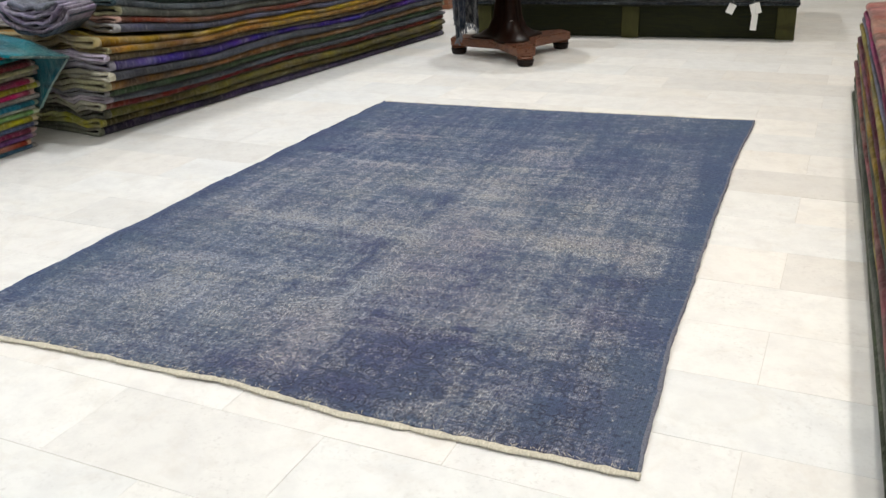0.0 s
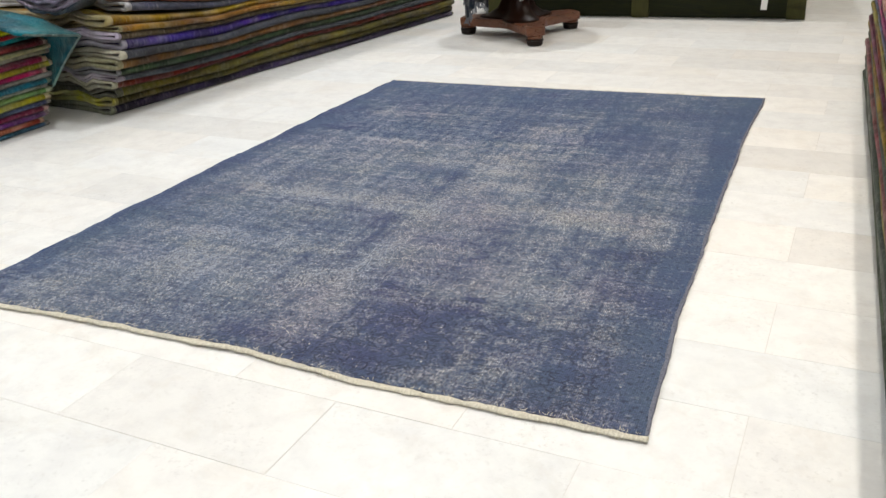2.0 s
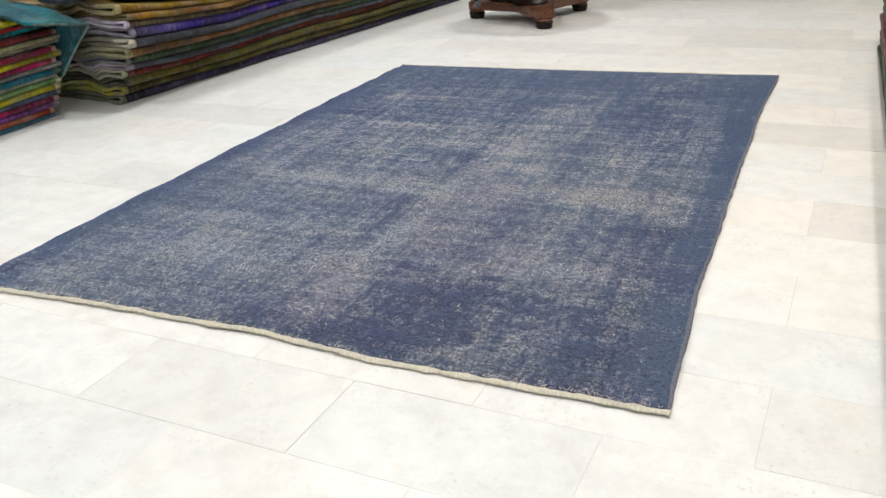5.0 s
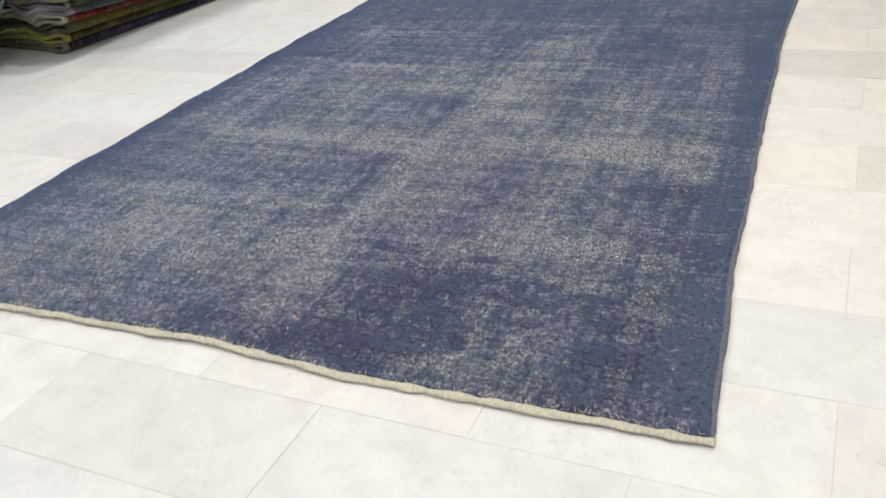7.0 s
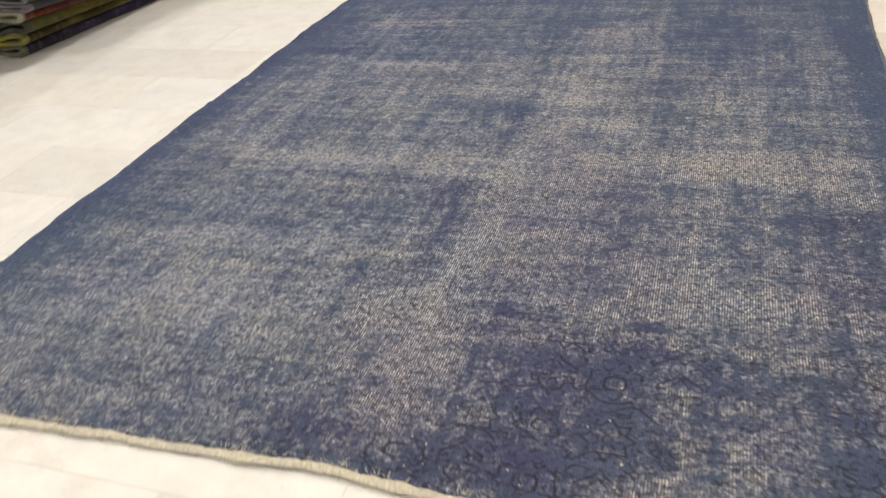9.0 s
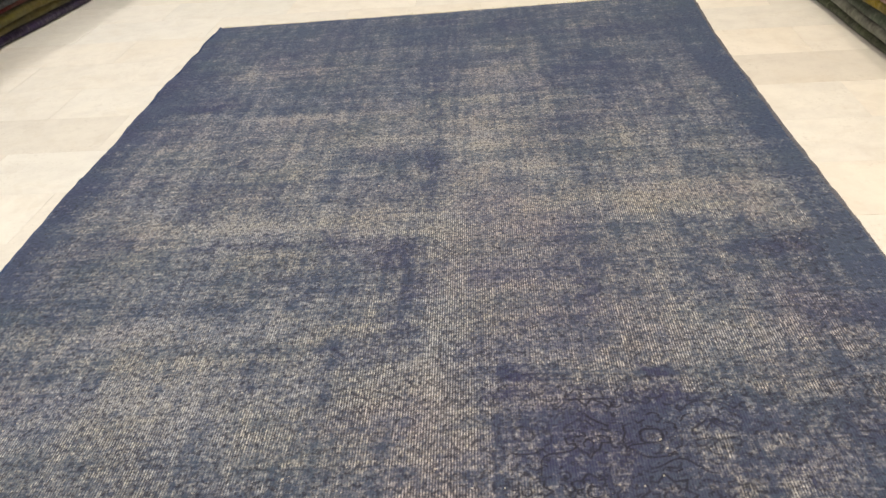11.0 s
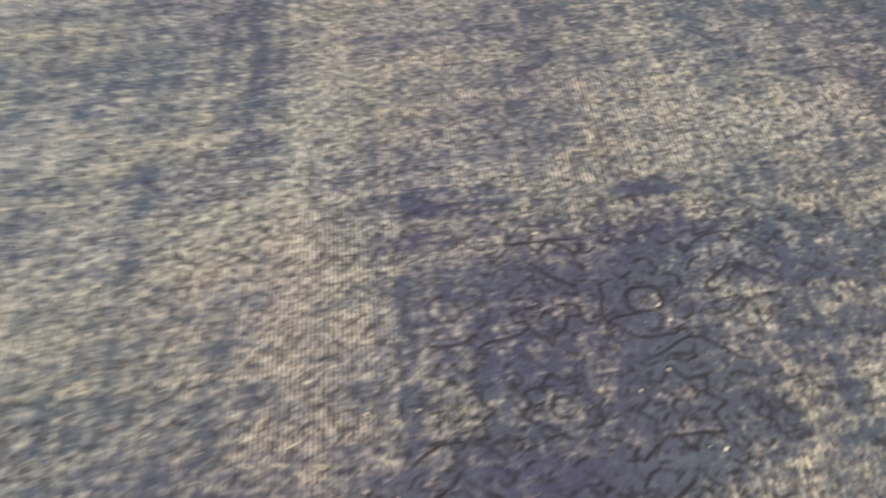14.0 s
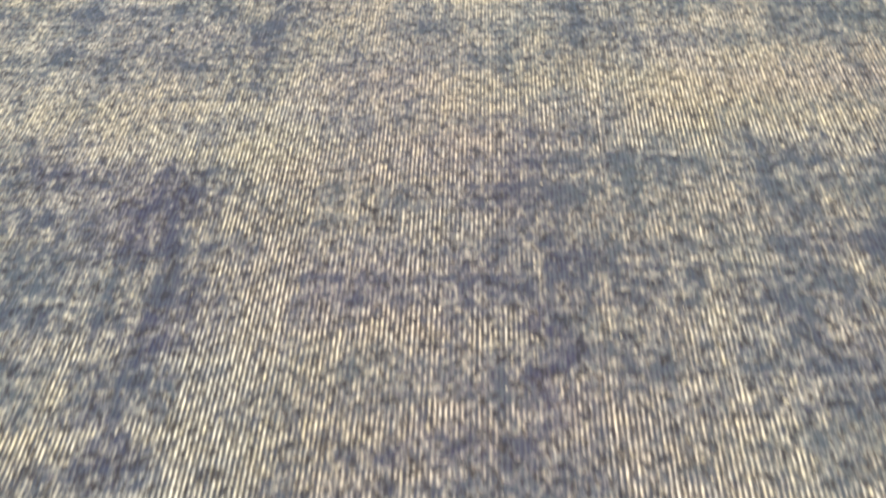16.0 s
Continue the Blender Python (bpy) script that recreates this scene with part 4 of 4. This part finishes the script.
top_left = rug_stack((-2.244, 2.0), dl, (dl[1], -dl[0]), 3.52, 1.35, LEFT, "rugs in the long stack", WORDS_LEFT, 200, 0.041, wav=0.013,
                     shape=lambda s: 0.84 + 0.16 * np.exp(-s / 0.5), bulge=left_bulge, shift=lambda z: 0.16 if z > 0.53 else 0.0, pales=ENDS)
NEAR_STACK = [(0.12, 0.20, 0.28), (0.36, 0.11, 0.07), (0.22, 0.10, 0.25), (0.24, 0.03, 0.09), (0.08, 0.09, 0.15), (0.40, 0.36, 0.10), (0.26, 0.36, 0.20), (0.36, 0.38, 0.32), (0.04, 0.20, 0.26),
              (0.32, 0.32, 0.30), (0.30, 0.03, 0.10), (0.44, 0.38, 0.09), (0.26, 0.02, 0.06), (0.34, 0.32, 0.26), (0.38, 0.37, 0.24), (0.16, 0.02, 0.02), (0.03, 0.22, 0.24), (0.30, 0.02, 0.03), (0.46, 0.42, 0.08)]
NEAR_STACK = [tuple(1.2 * c for c in rgb) for rgb in NEAR_STACK]
top_near = rug_stack((-2.45, 1.70), Vector((0, -1)), (1, 0), 1.5, 0.8, NEAR_STACK, "rugs in the small stack", ["folded bright overdyed rug in a low stack of rugs"], 300, 0.0265,
                     wav=0.016, n=30, ends=0.03, shift=lambda z: -0.10 * min(1, z / 0.3), pale_to=(0.95, 0.88, 0.76))
RIGHT = [(0.10, 0.12, 0.08), (0.28, 0.29, 0.26), (0.09, 0.11, 0.09), (0.36, 0.30, 0.10), (0.40, 0.20, 0.20), (0.13, 0.15, 0.13), (0.20, 0.22, 0.26),
         (0.36, 0.27, 0.09), (0.18, 0.06, 0.09), (0.30, 0.12, 0.07), (0.32, 0.26, 0.08), (0.24, 0.24, 0.33), (0.35, 0.06, 0.16), (0.42, 0.24, 0.22)]
RIGHT = [tuple(1.0 * c for c in rgb) for rgb in RIGHT]
rug_stack((1.574, 3.80), Vector((0, -1)), (-1, 0), 4.4, 0.85, RIGHT, "rugs in the opposite stack", ["folded overdyed rug in a long stack beside the walkway"], 400, 0.038, wav=0.008, crumple=0.008)


# ---------------------------------------------------------------- teal rug flopped over the small stack
def sheet_thing(name, surface, nu, nv, thick, colour, label, category):
    """A thick soft sheet from a surface(u, v), u and v from 0 to 1."""
    up = np.array([[surface(i / (nu - 1), j / (nv - 1)) for i in range(nu)] for j in range(nv)])
    du, dv = np.gradient(up, axis=1), np.gradient(up, axis=0)
    nrm = np.cross(du, dv)
    nrm /= np.linalg.norm(nrm, axis=2)[..., None] + 1e-9
    low = up - nrm * thick
    verts = np.r_[up.reshape(-1, 3), low.reshape(-1, 3)]
    idx = np.arange(nu * nv).reshape(nv, nu)
    q = np.stack([idx[:-1, :-1], idx[:-1, 1:], idx[1:, 1:], idx[1:, :-1]], -1).reshape(-1, 4)
    faces = [tuple(int(a) for a in f) for f in q] + [tuple(int(a) + nu * nv for a in f[::-1]) for f in q]
    ring = np.r_[idx[0, :], idx[1:, -1], idx[-1, -2::-1], idx[-2:0:-1, 0]]
    for a, b in zip(ring, np.roll(ring, -1)):
        faces.append((int(b), int(a), int(a) + nu * nv, int(b) + nu * nv))
    ob = put_mesh(name, link_mesh(name, verts, faces, CLOTH))
    ob.color = (*colour, 1)
    return tagged(ob, label, category)


zt = float(top_near.max())


def teal(u, v):
    """Lies on the small stack, then drops between the two stacks with one corner hanging free."""
    if v < 0.42:
        f = v / 0.42
        x0, x1, y, z0 = -3.15, -2.30 + 0.10 * f, 1.52 + 0.30 * f, zt + 0.022
        x = x0 + (x1 - x0) * u
        return (x, y, z0 + 0.03 * math.sin(u * 5) * f - max(0.0, x + 2.45) * 0.25 + 0.012)
    f = (v - 0.42) / 0.58
    x = -3.15 + (0.95 - 0.26 * f) * u
    z = (zt + 0.034 + 0.03 * math.sin(u * 5) - max(0.0, x + 2.45) * 0.25) * (1 - f) + 0.20 * f
    return (x, 1.835 + 0.03 * math.sin(u * 9 + f * 2) * f + 0.02 * f, z)


teal_rug = sheet_thing("draped_rug", teal, 28, 36, 0.014, (0.022, 0.205, 0.250), "bright teal rug flopped over the end of a low rug stack", "rug")
verts, faces, m = [], [], 8
for i in range(40):
    c = Vector(teal(1.0, 0.05 + 0.95 * i / 39))
    for k in range(m):
        a = 2 * math.pi * k / m
        verts.append((c.x + 0.008 * math.cos(a), c.y - 0.006 + 0.011 * math.sin(a), c.z + 0.007 * math.cos(a) - 0.006))
for i in range(39):
    for k in range(m):
        faces.append((i * m + k, i * m + (k + 1) % m, (i + 1) * m + (k + 1) % m, (i + 1) * m + k))
edge = put_mesh("edge_band", link_mesh("edge_band", verts, faces, CLOTH), teal_rug, "pale green overcast edge")
edge.color = (0.22, 0.34, 0.32, 1)

# ---------------------------------------------------------------- pedestal table
TX, TY = -0.725, 4.68


def pedestal_table():
    th = empty("pedestal_table", pose(TX, TY, 0), "dark mahogany pedestal table with a three-footed concave base and round top", "table")
    feet = [(-0.527 - TX, 4.32 - TY), (-1.17 - TX, 4.68 - TY), (-0.46 - TX, 5.02 - TY)]
    angs = [math.atan2(y, x) for x, y in feet]
    # concave platform between the feet
    pts = []
    order = sorted(range(3), key=lambda i: angs[i])
    for q in range(3):
        a, b = angs[order[q]], angs[order[(q + 1) % 3]]
        if b < a:
            b += 2 * math.pi
        ra, rb = [math.hypot(*feet[order[k % 3]]) + 0.045 for k in (q, q + 1)]
        for k in range(14):
            f = k / 14
            t = a + (b - a) * f
            r = (ra * (1 - f) + rb * f)
            dip = math.sin(math.pi * min(1, max(0, (f - 0.075) / 0.85))) ** 0.55 if 0.075 < f < 0.925 else 0
            pts.append((math.cos(t) * r * (1 - 0.62 * dip), math.sin(t) * r * (1 - 0.62 * dip)))
    bm = bmesh.new()
    vs = [bm.verts.new((x, y, 0.072)) for x, y in pts]
    f = bm.faces.new(vs)
    ext = bmesh.ops.extrude_face_region(bm, geom=[f])
    for v in ext["geom"]:
        if isinstance(v, bmesh.types.BMVert):
            v.co.z += 0.062
    es = [e for e in bm.edges if abs(e.verts[0].co.z - e.verts[1].co.z) < 1e-4]
    bmesh.ops.bevel(bm, geom=es, offset=0.006, segments=2, affect="EDGES")
    part("platform", bm, MAHOGANY_SLAB, th, "red-brown concave three-cornered platform")
    for x, y in feet:
        r = 0.058
        bm = lathe([(0.035, 0.0), (r * 0.86, 0.003), (r * 0.96, 0.012), (r * 0.98, 0.022), (r * 0.90, 0.026), (r * 1.04, 0.032), (r * 1.06, 0.044), (r * 0.94, 0.050)], 24)
        bmesh.ops.translate(bm, verts=bm.verts, vec=(x, y, 0))
        foot = part("bun_foot", bm, EBONY, th, "turned dark bun foot")
        bm = lathe([(r * 0.90, 0.0505), (r * 1.02, 0.055), (r * 0.98, 0.064), (r * 0.86, 0.0715)], 24)
        bmesh.ops.translate(bm, verts=bm.verts, vec=(x, y, 0))
        part("collar", bm, MAHOGANY_SLAB, foot, "red-brown turned collar")
    # stepped hub and three-sided column
    bm = bmesh.new()
    rings, seg = [], 36
    for z, r, k in ((0.128, 0.24, 0.30), (0.145, 0.225, 0.30), (0.150, 0.19, 0.28), (0.20, 0.13, 0.22), (0.28, 0.10, 0.20), (0.42, 0.085, 0.18), (0.58, 0.090, 0.15), (0.66, 0.12, 0.1), (0.70, 0.16, 0.0)):
        ring = []
        for i in range(seg):
            a = 2 * math.pi * i / seg
            rr = r * (1 + k * math.cos(3 * (a - angs[0])))
            ring.append(bm.verts.new((rr * math.cos(a) - 0.05, rr * math.sin(a) + 0.02, z)))
        rings.append(ring)
    for a, b in zip(rings, rings[1:]):
        for i in range(seg):
            bm.faces.new((a[i], a[(i + 1) % seg], b[(i + 1) % seg], b[i])).smooth = True
    bm.faces.new(rings[0][::-1])
    bm.faces.new(rings[-1])
    part("column", bm, DARK_MAHOGANY, th, "dark varnished three-sided column")
    part("tabletop", lathe([(0.38, 0.70), (0.415, 0.705), (0.425, 0.72), (0.415, 0.738), (0.40, 0.742)], 48), MAHOGANY, th, "round polished tabletop")
    # small pale block on the column
    a = angs[0]
    bm = box(bmesh.new(), (-0.012, -0.002, 0.262), (0.012, 0.002, 0.270))
    bmesh.ops.rotate(bm, verts=bm.verts, cent=(0, 0, 0), matrix=Matrix.Rotation(a + math.pi / 2, 3, "Z"))
    bmesh.ops.translate(bm, verts=bm.verts, vec=(0.123 * math.cos(a) - 0.05, 0.123 * math.sin(a) + 0.02, 0))
    part("pale_block", bm, PAPER, th, "small pale block on the column")


pedestal_table()


def hanging_cloth(turn, spread, radius, drop, colour, seed):
    """A dark fringed cloth slung over the rim of the round table."""

    def surf(u, v):
        a = turn + spread * (u - 0.5) * 2
        r = radius + 0.014 * math.sin(u * 15 + v * 3 + seed) - 0.02 * v + 0.10 * max(0.0, 0.12 - v)
        f = 0.90 + 0.10 * math.sin(u * 2.8 + seed)
        return (TX + r * math.cos(a), TY + r * math.sin(a), 0.752 - drop * v * f)

    cloth = sheet_thing("hanging_cloth", surf, 26, 22, 0.006, colour, "dark blue fringed cloth hanging over a round table's rim", "cloth")
    bm = bmesh.new()
    rr = random.Random(seed)
    for i in range(34):
        p = Vector(surf(rr.random(), 1.0))
        q = p + Vector((rr.uniform(-0.02, 0.02), rr.uniform(-0.02, 0.02), -rr.uniform(0.02, 0.055)))
        w = Vector((0.0024, 0.0012, 0))
        vs = [bm.verts.new(c) for c in (p - w, p + w, q + w * 1.6, q - w * 1.6)]
        us = [bm.verts.new(c.co + Vector((-0.001, 0.003, 0))) for c in vs]
        bm.faces.new(vs)
        bm.faces.new(us[::-1])
        for k in range(4):
            bm.faces.new((vs[k], vs[(k + 1) % 4], us[(k + 1) % 4], us[k]))
    tagged(part("fringe", bm, BIND_PALE, cloth, "pale knotted fringe"), kind="stuff")


hanging_cloth(-2.30, 0.40, 0.418, 0.58, (0.010, 0.013, 0.022), 3)
hanging_cloth(-2.72, 0.24, 0.450, 0.50, (0.030, 0.042, 0.062), 8)
hanging_cloth(-2.42, 0.22, 0.446, 0.60, (0.016, 0.022, 0.036), 14)


# ---------------------------------------------------------------- green crate platform with dark rugs on it
CX0, CX1, CY, CD, CH = -1.34, 1.20, 5.582, 1.55, 0.25
CRATE_TURN = pose(0, CY, 0, 0, 0, 2.4)


def crate():
    th = empty("wooden_platform", CRATE_TURN, "low green-stained pine crate platform holding a pile of dark rugs", "platform")
    for i, z in enumerate((0.006, )):
        part("board", box(bmesh.new(), (CX0 + 0.01, 0.022, z), (CX1 - 0.01, 0.044, z + 0.236), 0.003), GREENWOOD, th, "knotty green-stained pine board")
        part("board", box(bmesh.new(), (CX1 - 0.044, 0.05, z), (CX1 - 0.022, CD, z + 0.236), 0.003), GREENWOOD, th)
        part("board", box(bmesh.new(), (CX0 + 0.022, 0.05, z), (CX0 + 0.044, CD, z + 0.236), 0.003), GREENWOOD, th)
        part("board", box(bmesh.new(), (CX0 + 0.01, CD - 0.02, z), (CX1 - 0.01, CD, z + 0.236), 0.003), GREENWOOD, th)
    for x in (CX0 + 0.065, -0.04, CX1 - 0.066):
        part("post", box(bmesh.new(), (x - 0.068, 0.0, 0.0), (x + 0.068, 0.021, CH - 0.006), 0.003), OLIVEWOOD, th, "lighter olive-stained upright post")
    part("post", box(bmesh.new(), (CX1 - 0.021, 0.0215, 0.0), (CX1, 0.12, CH - 0.006), 0.003), OLIVEWOOD, th)
    part("deck", box(bmesh.new(), (CX0 - 0.01, -0.012, CH - 0.004), (CX1 + 0.012, CD + 0.01, CH + 0.018), 0.004), GREENWOOD, th, "flat green-stained deck")


crate()


def flat_rug(z, h, grow, colour, seed):
    """A dark rug lying flat on the platform with a soft edge."""
    rnd = np.random.RandomState(seed)
    bm = bmesh.new()
    nx, sec = 60, []
    m = 8
    rows = []
    xs = np.linspace(CX0 + 0.0 - grow, CX1 + 0.02 + grow, nx)
    wave = 0.014 * (fbm(xs * 3, xs * 0, seed, 3) - 0.5) * 2
    hz = 0.006 * (fbm(xs * 2, xs * 0, seed + 5, 3) - 0.5) * 2
    for i, x in enumerate(xs):
        ring = [bm.verts.new((x, CY + CD, z)), ]
        yf = CY - 0.085 - grow + wave[i]
        for k in range(m):
            a = -math.pi / 2 - math.pi * k / (m - 1)
            ring.append(bm.verts.new((x, yf + h * 0.5 * math.cos(a), z + h / 2 + h / 2 * math.sin(a) + hz[i] * (z > CH + 0.03))))
        ring.append(bm.verts.new((x, CY + CD, z + h)))
        rows.append(ring)
    for a, b in zip(rows, rows[1:]):
        for k in range(len(a) - 1):
            bm.faces.new((a[k], a[k + 1], b[k + 1], b[k])).smooth = True
        bm.faces.new((a[-1], a[0], b[0], b[-1]))
    bm.faces.new(rows[0])
    bm.faces.new(rows[-1][::-1])
    ob = part("flat_rug", bm, CLOTH)
    ob.matrix_basis = CRATE_TURN @ pose(0, -CY, 0)
    ob.color = (*colour, 1)
    return tagged(ob, "dark navy rug, or thin pale selvage layer, lying flat on a wooden platform", "rug", "rugs on the platform")


z = CH + 0.019
for k, c in enumerate([(0.035, 0.045, 0.060), (0.150, 0.155, 0.160), (0.050, 0.065, 0.085), (0.022, 0.026, 0.040), (0.030, 0.050, 0.070), (0.040, 0.040, 0.050), (0.020, 0.030, 0.045), (0.05, 0.05, 0.07)]):
    # layer 1 is the bottom rug's pale selvage, built as a thin sheet
    h = 0.008 if k == 1 else 0.020 + 0.008 * ((k * 7) % 3)
    flat_rug(z, h, -0.004 * (k % 3), c, 600 + k)
    z += h + 0.003


def paper_tag(x, y, z, w, h, turn, tilt):
    th = empty("price_tag", CRATE_TURN @ pose(x, y - CY, z), "small white paper tag hanging on a string from a rug", "tag", "paper tags")
    m = Matrix.Rotation(radians(turn), 4, "Z") @ Matrix.Rotation(radians(tilt), 4, "Y")
    bm = box(bmesh.new(), (-w / 2, -0.0012, -h), (w / 2, 0.0012, 0), 0.0005, 1)
    bmesh.ops.transform(bm, matrix=m, verts=bm.verts)
    part("card", bm, PAPER, th)
    bm = bmesh.new()
    bmesh.ops.create_cone(bm, cap_ends=True, segments=6, radius1=0.0012, radius2=0.0012, depth=0.09)
    bmesh.ops.translate(bm, verts=bm.verts, vec=(0, 0, 0.045))
    part("string", bm, CORD, th)


paper_tag(0.745, CY - 0.125, 0.285, 0.055, 0.075, 8, 22)
paper_tag(0.895, CY - 0.125, 0.290, 0.075, 0.080, -6, -18)
paper_tag(0.908, CY - 0.128, 0.212, 0.045, 0.120, 4, 3)


def low_chest():
    th = empty("wooden_chest", pose(-2.50, 7.0, 0), "low red-brown wooden chest standing on the marble floor", "chest")
    part("body", box(bmesh.new(), (-0.30, 0.0, 0.05), (0.30, 0.42, 0.55), 0.006), REDWOOD, th)
    part("plinth", box(bmesh.new(), (-0.32, -0.015, 0.0), (0.32, 0.435, 0.048), 0.006), REDWOOD, th)
    part("lid", box(bmesh.new(), (-0.32, -0.02, 0.552), (0.32, 0.44, 0.585), 0.008), REDWOOD, th)


low_chest()


# ---------------------------------------------------------------- rugs bundled on top of the long stack
def bundle(level, colour, seed, sag, width):
    base = 0.585 + level

    def surf(u, v):
        b = (u - 0.5) * 2
        x = -2.40 + (width + 0.02 * math.sin(seed)) * b
        z = base + sag * abs(b) ** 2.6 + 0.005 * math.sin(u * 17 + seed) + 0.002 * math.sin(u * 41 + seed * 3)
        return (x - 0.05 * v, 1.84 + 0.015 * math.sin(seed * 2.1) + 0.24 * v, z)
    sheet_thing("bundled_rug", surf, 40, 14, 0.0165, colour, "soft lavender-grey rug sagging on top of a tall rug stack", "rug")


# ---------------------------------------------------------------- floor tiles
TURN, PITCH, LONG, V0, U0 = radians(2.25), 0.3026, 0.622, -0.082, 1.281


# greyer and whiter tiles, by row and column
SHADES = {(-1, -4): 1.03, (-1, -3): 0.955, (-1, -2): 0.965, (0, -3): 1.03, (0, -2): 0.965, (4, 0): 0.93, (4, -1): 1.03, (7, -1): 0.89, (7, 0): 0.91, (3, -1): 1.03, (2, -1): 1.02,
          (2, 0): 1.02, (5, -1): 1.02, (6, -1): 1.0, (6, 0): 1.02, (13, -2): 0.88, (13, -1): 0.90, (14, -2): 0.92, (12, -3): 0.93, (6, -5): 0.92, (6, -6): 0.94, (5, -5): 1.02, (1, 0): 1.0}


def floor_tiles():
    gap = 0.0012
    bm = bmesh.new()
    box(bm, (-LONG / 2 + gap / 2, -PITCH / 2 + gap / 2, -0.012), (LONG / 2 - gap / 2, PITCH / 2 - gap / 2, 0.0))
    top = [e for e in bm.edges if all(v.co.z > -0.001 for v in e.verts)]
    bmesh.ops.bevel(bm, geom=top, offset=0.0005, segments=1, affect="EDGES")
    me = bpy.data.meshes.new("tile")
    bm.to_mesh(me)
    bm.free()
    me.materials.append(MARBLE)
    e_u, e_v = Vector((math.cos(TURN), -math.sin(TURN))), Vector((math.sin(TURN), math.cos(TURN)))
    rnd = random.Random(12)
    far_v, far_f, count = [], [], 0
    for row in range(-13, 42):
        v = V0 + PITCH * (row + 0.5)
        shift = 0 if row % 2 == 0 else LONG / 2
        for col in range(-11, 6):
            u = U0 + LONG * (col + 0.5) + shift
            c = e_u * u + e_v * v
            if not (X0 + 0.32 < c.x < X1 - 0.32 and Y0 + 0.17 < c.y < Y1 - 0.17):
                continue
            near = -2.9 < c.x < 1.9 and -1.5 < c.y < 8.6 and count < 300
            g = 1.0 + rnd.gauss(0, 0.022)
            if rnd.random() < 0.12:
                g -= rnd.uniform(0.03, 0.07)
            g = SHADES.get((row, col), g)
            blue = rnd.gauss(0, 0.010)
            if near:
                ob = put_mesh("tile", me, floor)
                ob.matrix_basis = Matrix.Translation((c.x, c.y, rnd.gauss(0, 0.0003))) @ Matrix.Rotation(-TURN, 4, "Z")
                ob.color = (g - blue, g, g + blue, 1)
                count += 1
            else:
                k = len(far_v)
                a, b = e_u * (LONG / 2 - gap / 2), e_v * (PITCH / 2 - gap / 2)
                for su, sv in ((-1, -1), (1, -1), (1, 1), (-1, 1)):
                    q = c + a * su + b * sv
                    far_v.append((q.x, q.y, 0.0))
                    far_v.append((q.x, q.y, -0.006))
                far_f.append((k, k + 2, k + 4, k + 6))
                for i in range(4):
                    p, q = k + 2 * i, k + 2 * ((i + 1) % 4)
                    far_f.append((p, p + 1, q + 1, q))
    ob = put_mesh("tile_field", link_mesh("tile_field", far_v, far_f, MARBLE, False), floor)
    tagged(ob, "white marble tiles of the outer floor", kind="stuff")


LAVENDER = [(0.06, 0.08, 0.11), (0.36, 0.31, 0.42), (0.42, 0.37, 0.48), (0.30, 0.26, 0.38), (0.40, 0.35, 0.46), (0.36, 0.32, 0.44), (0.34, 0.31, 0.42), (0.18, 0.20, 0.26)]
for k, c in enumerate(LAVENDER):
    bundle(0.019 * k, c, k * 1.7, 0.115 - 0.012 * k, 0.240 - 0.010 * k)

floor_tiles()
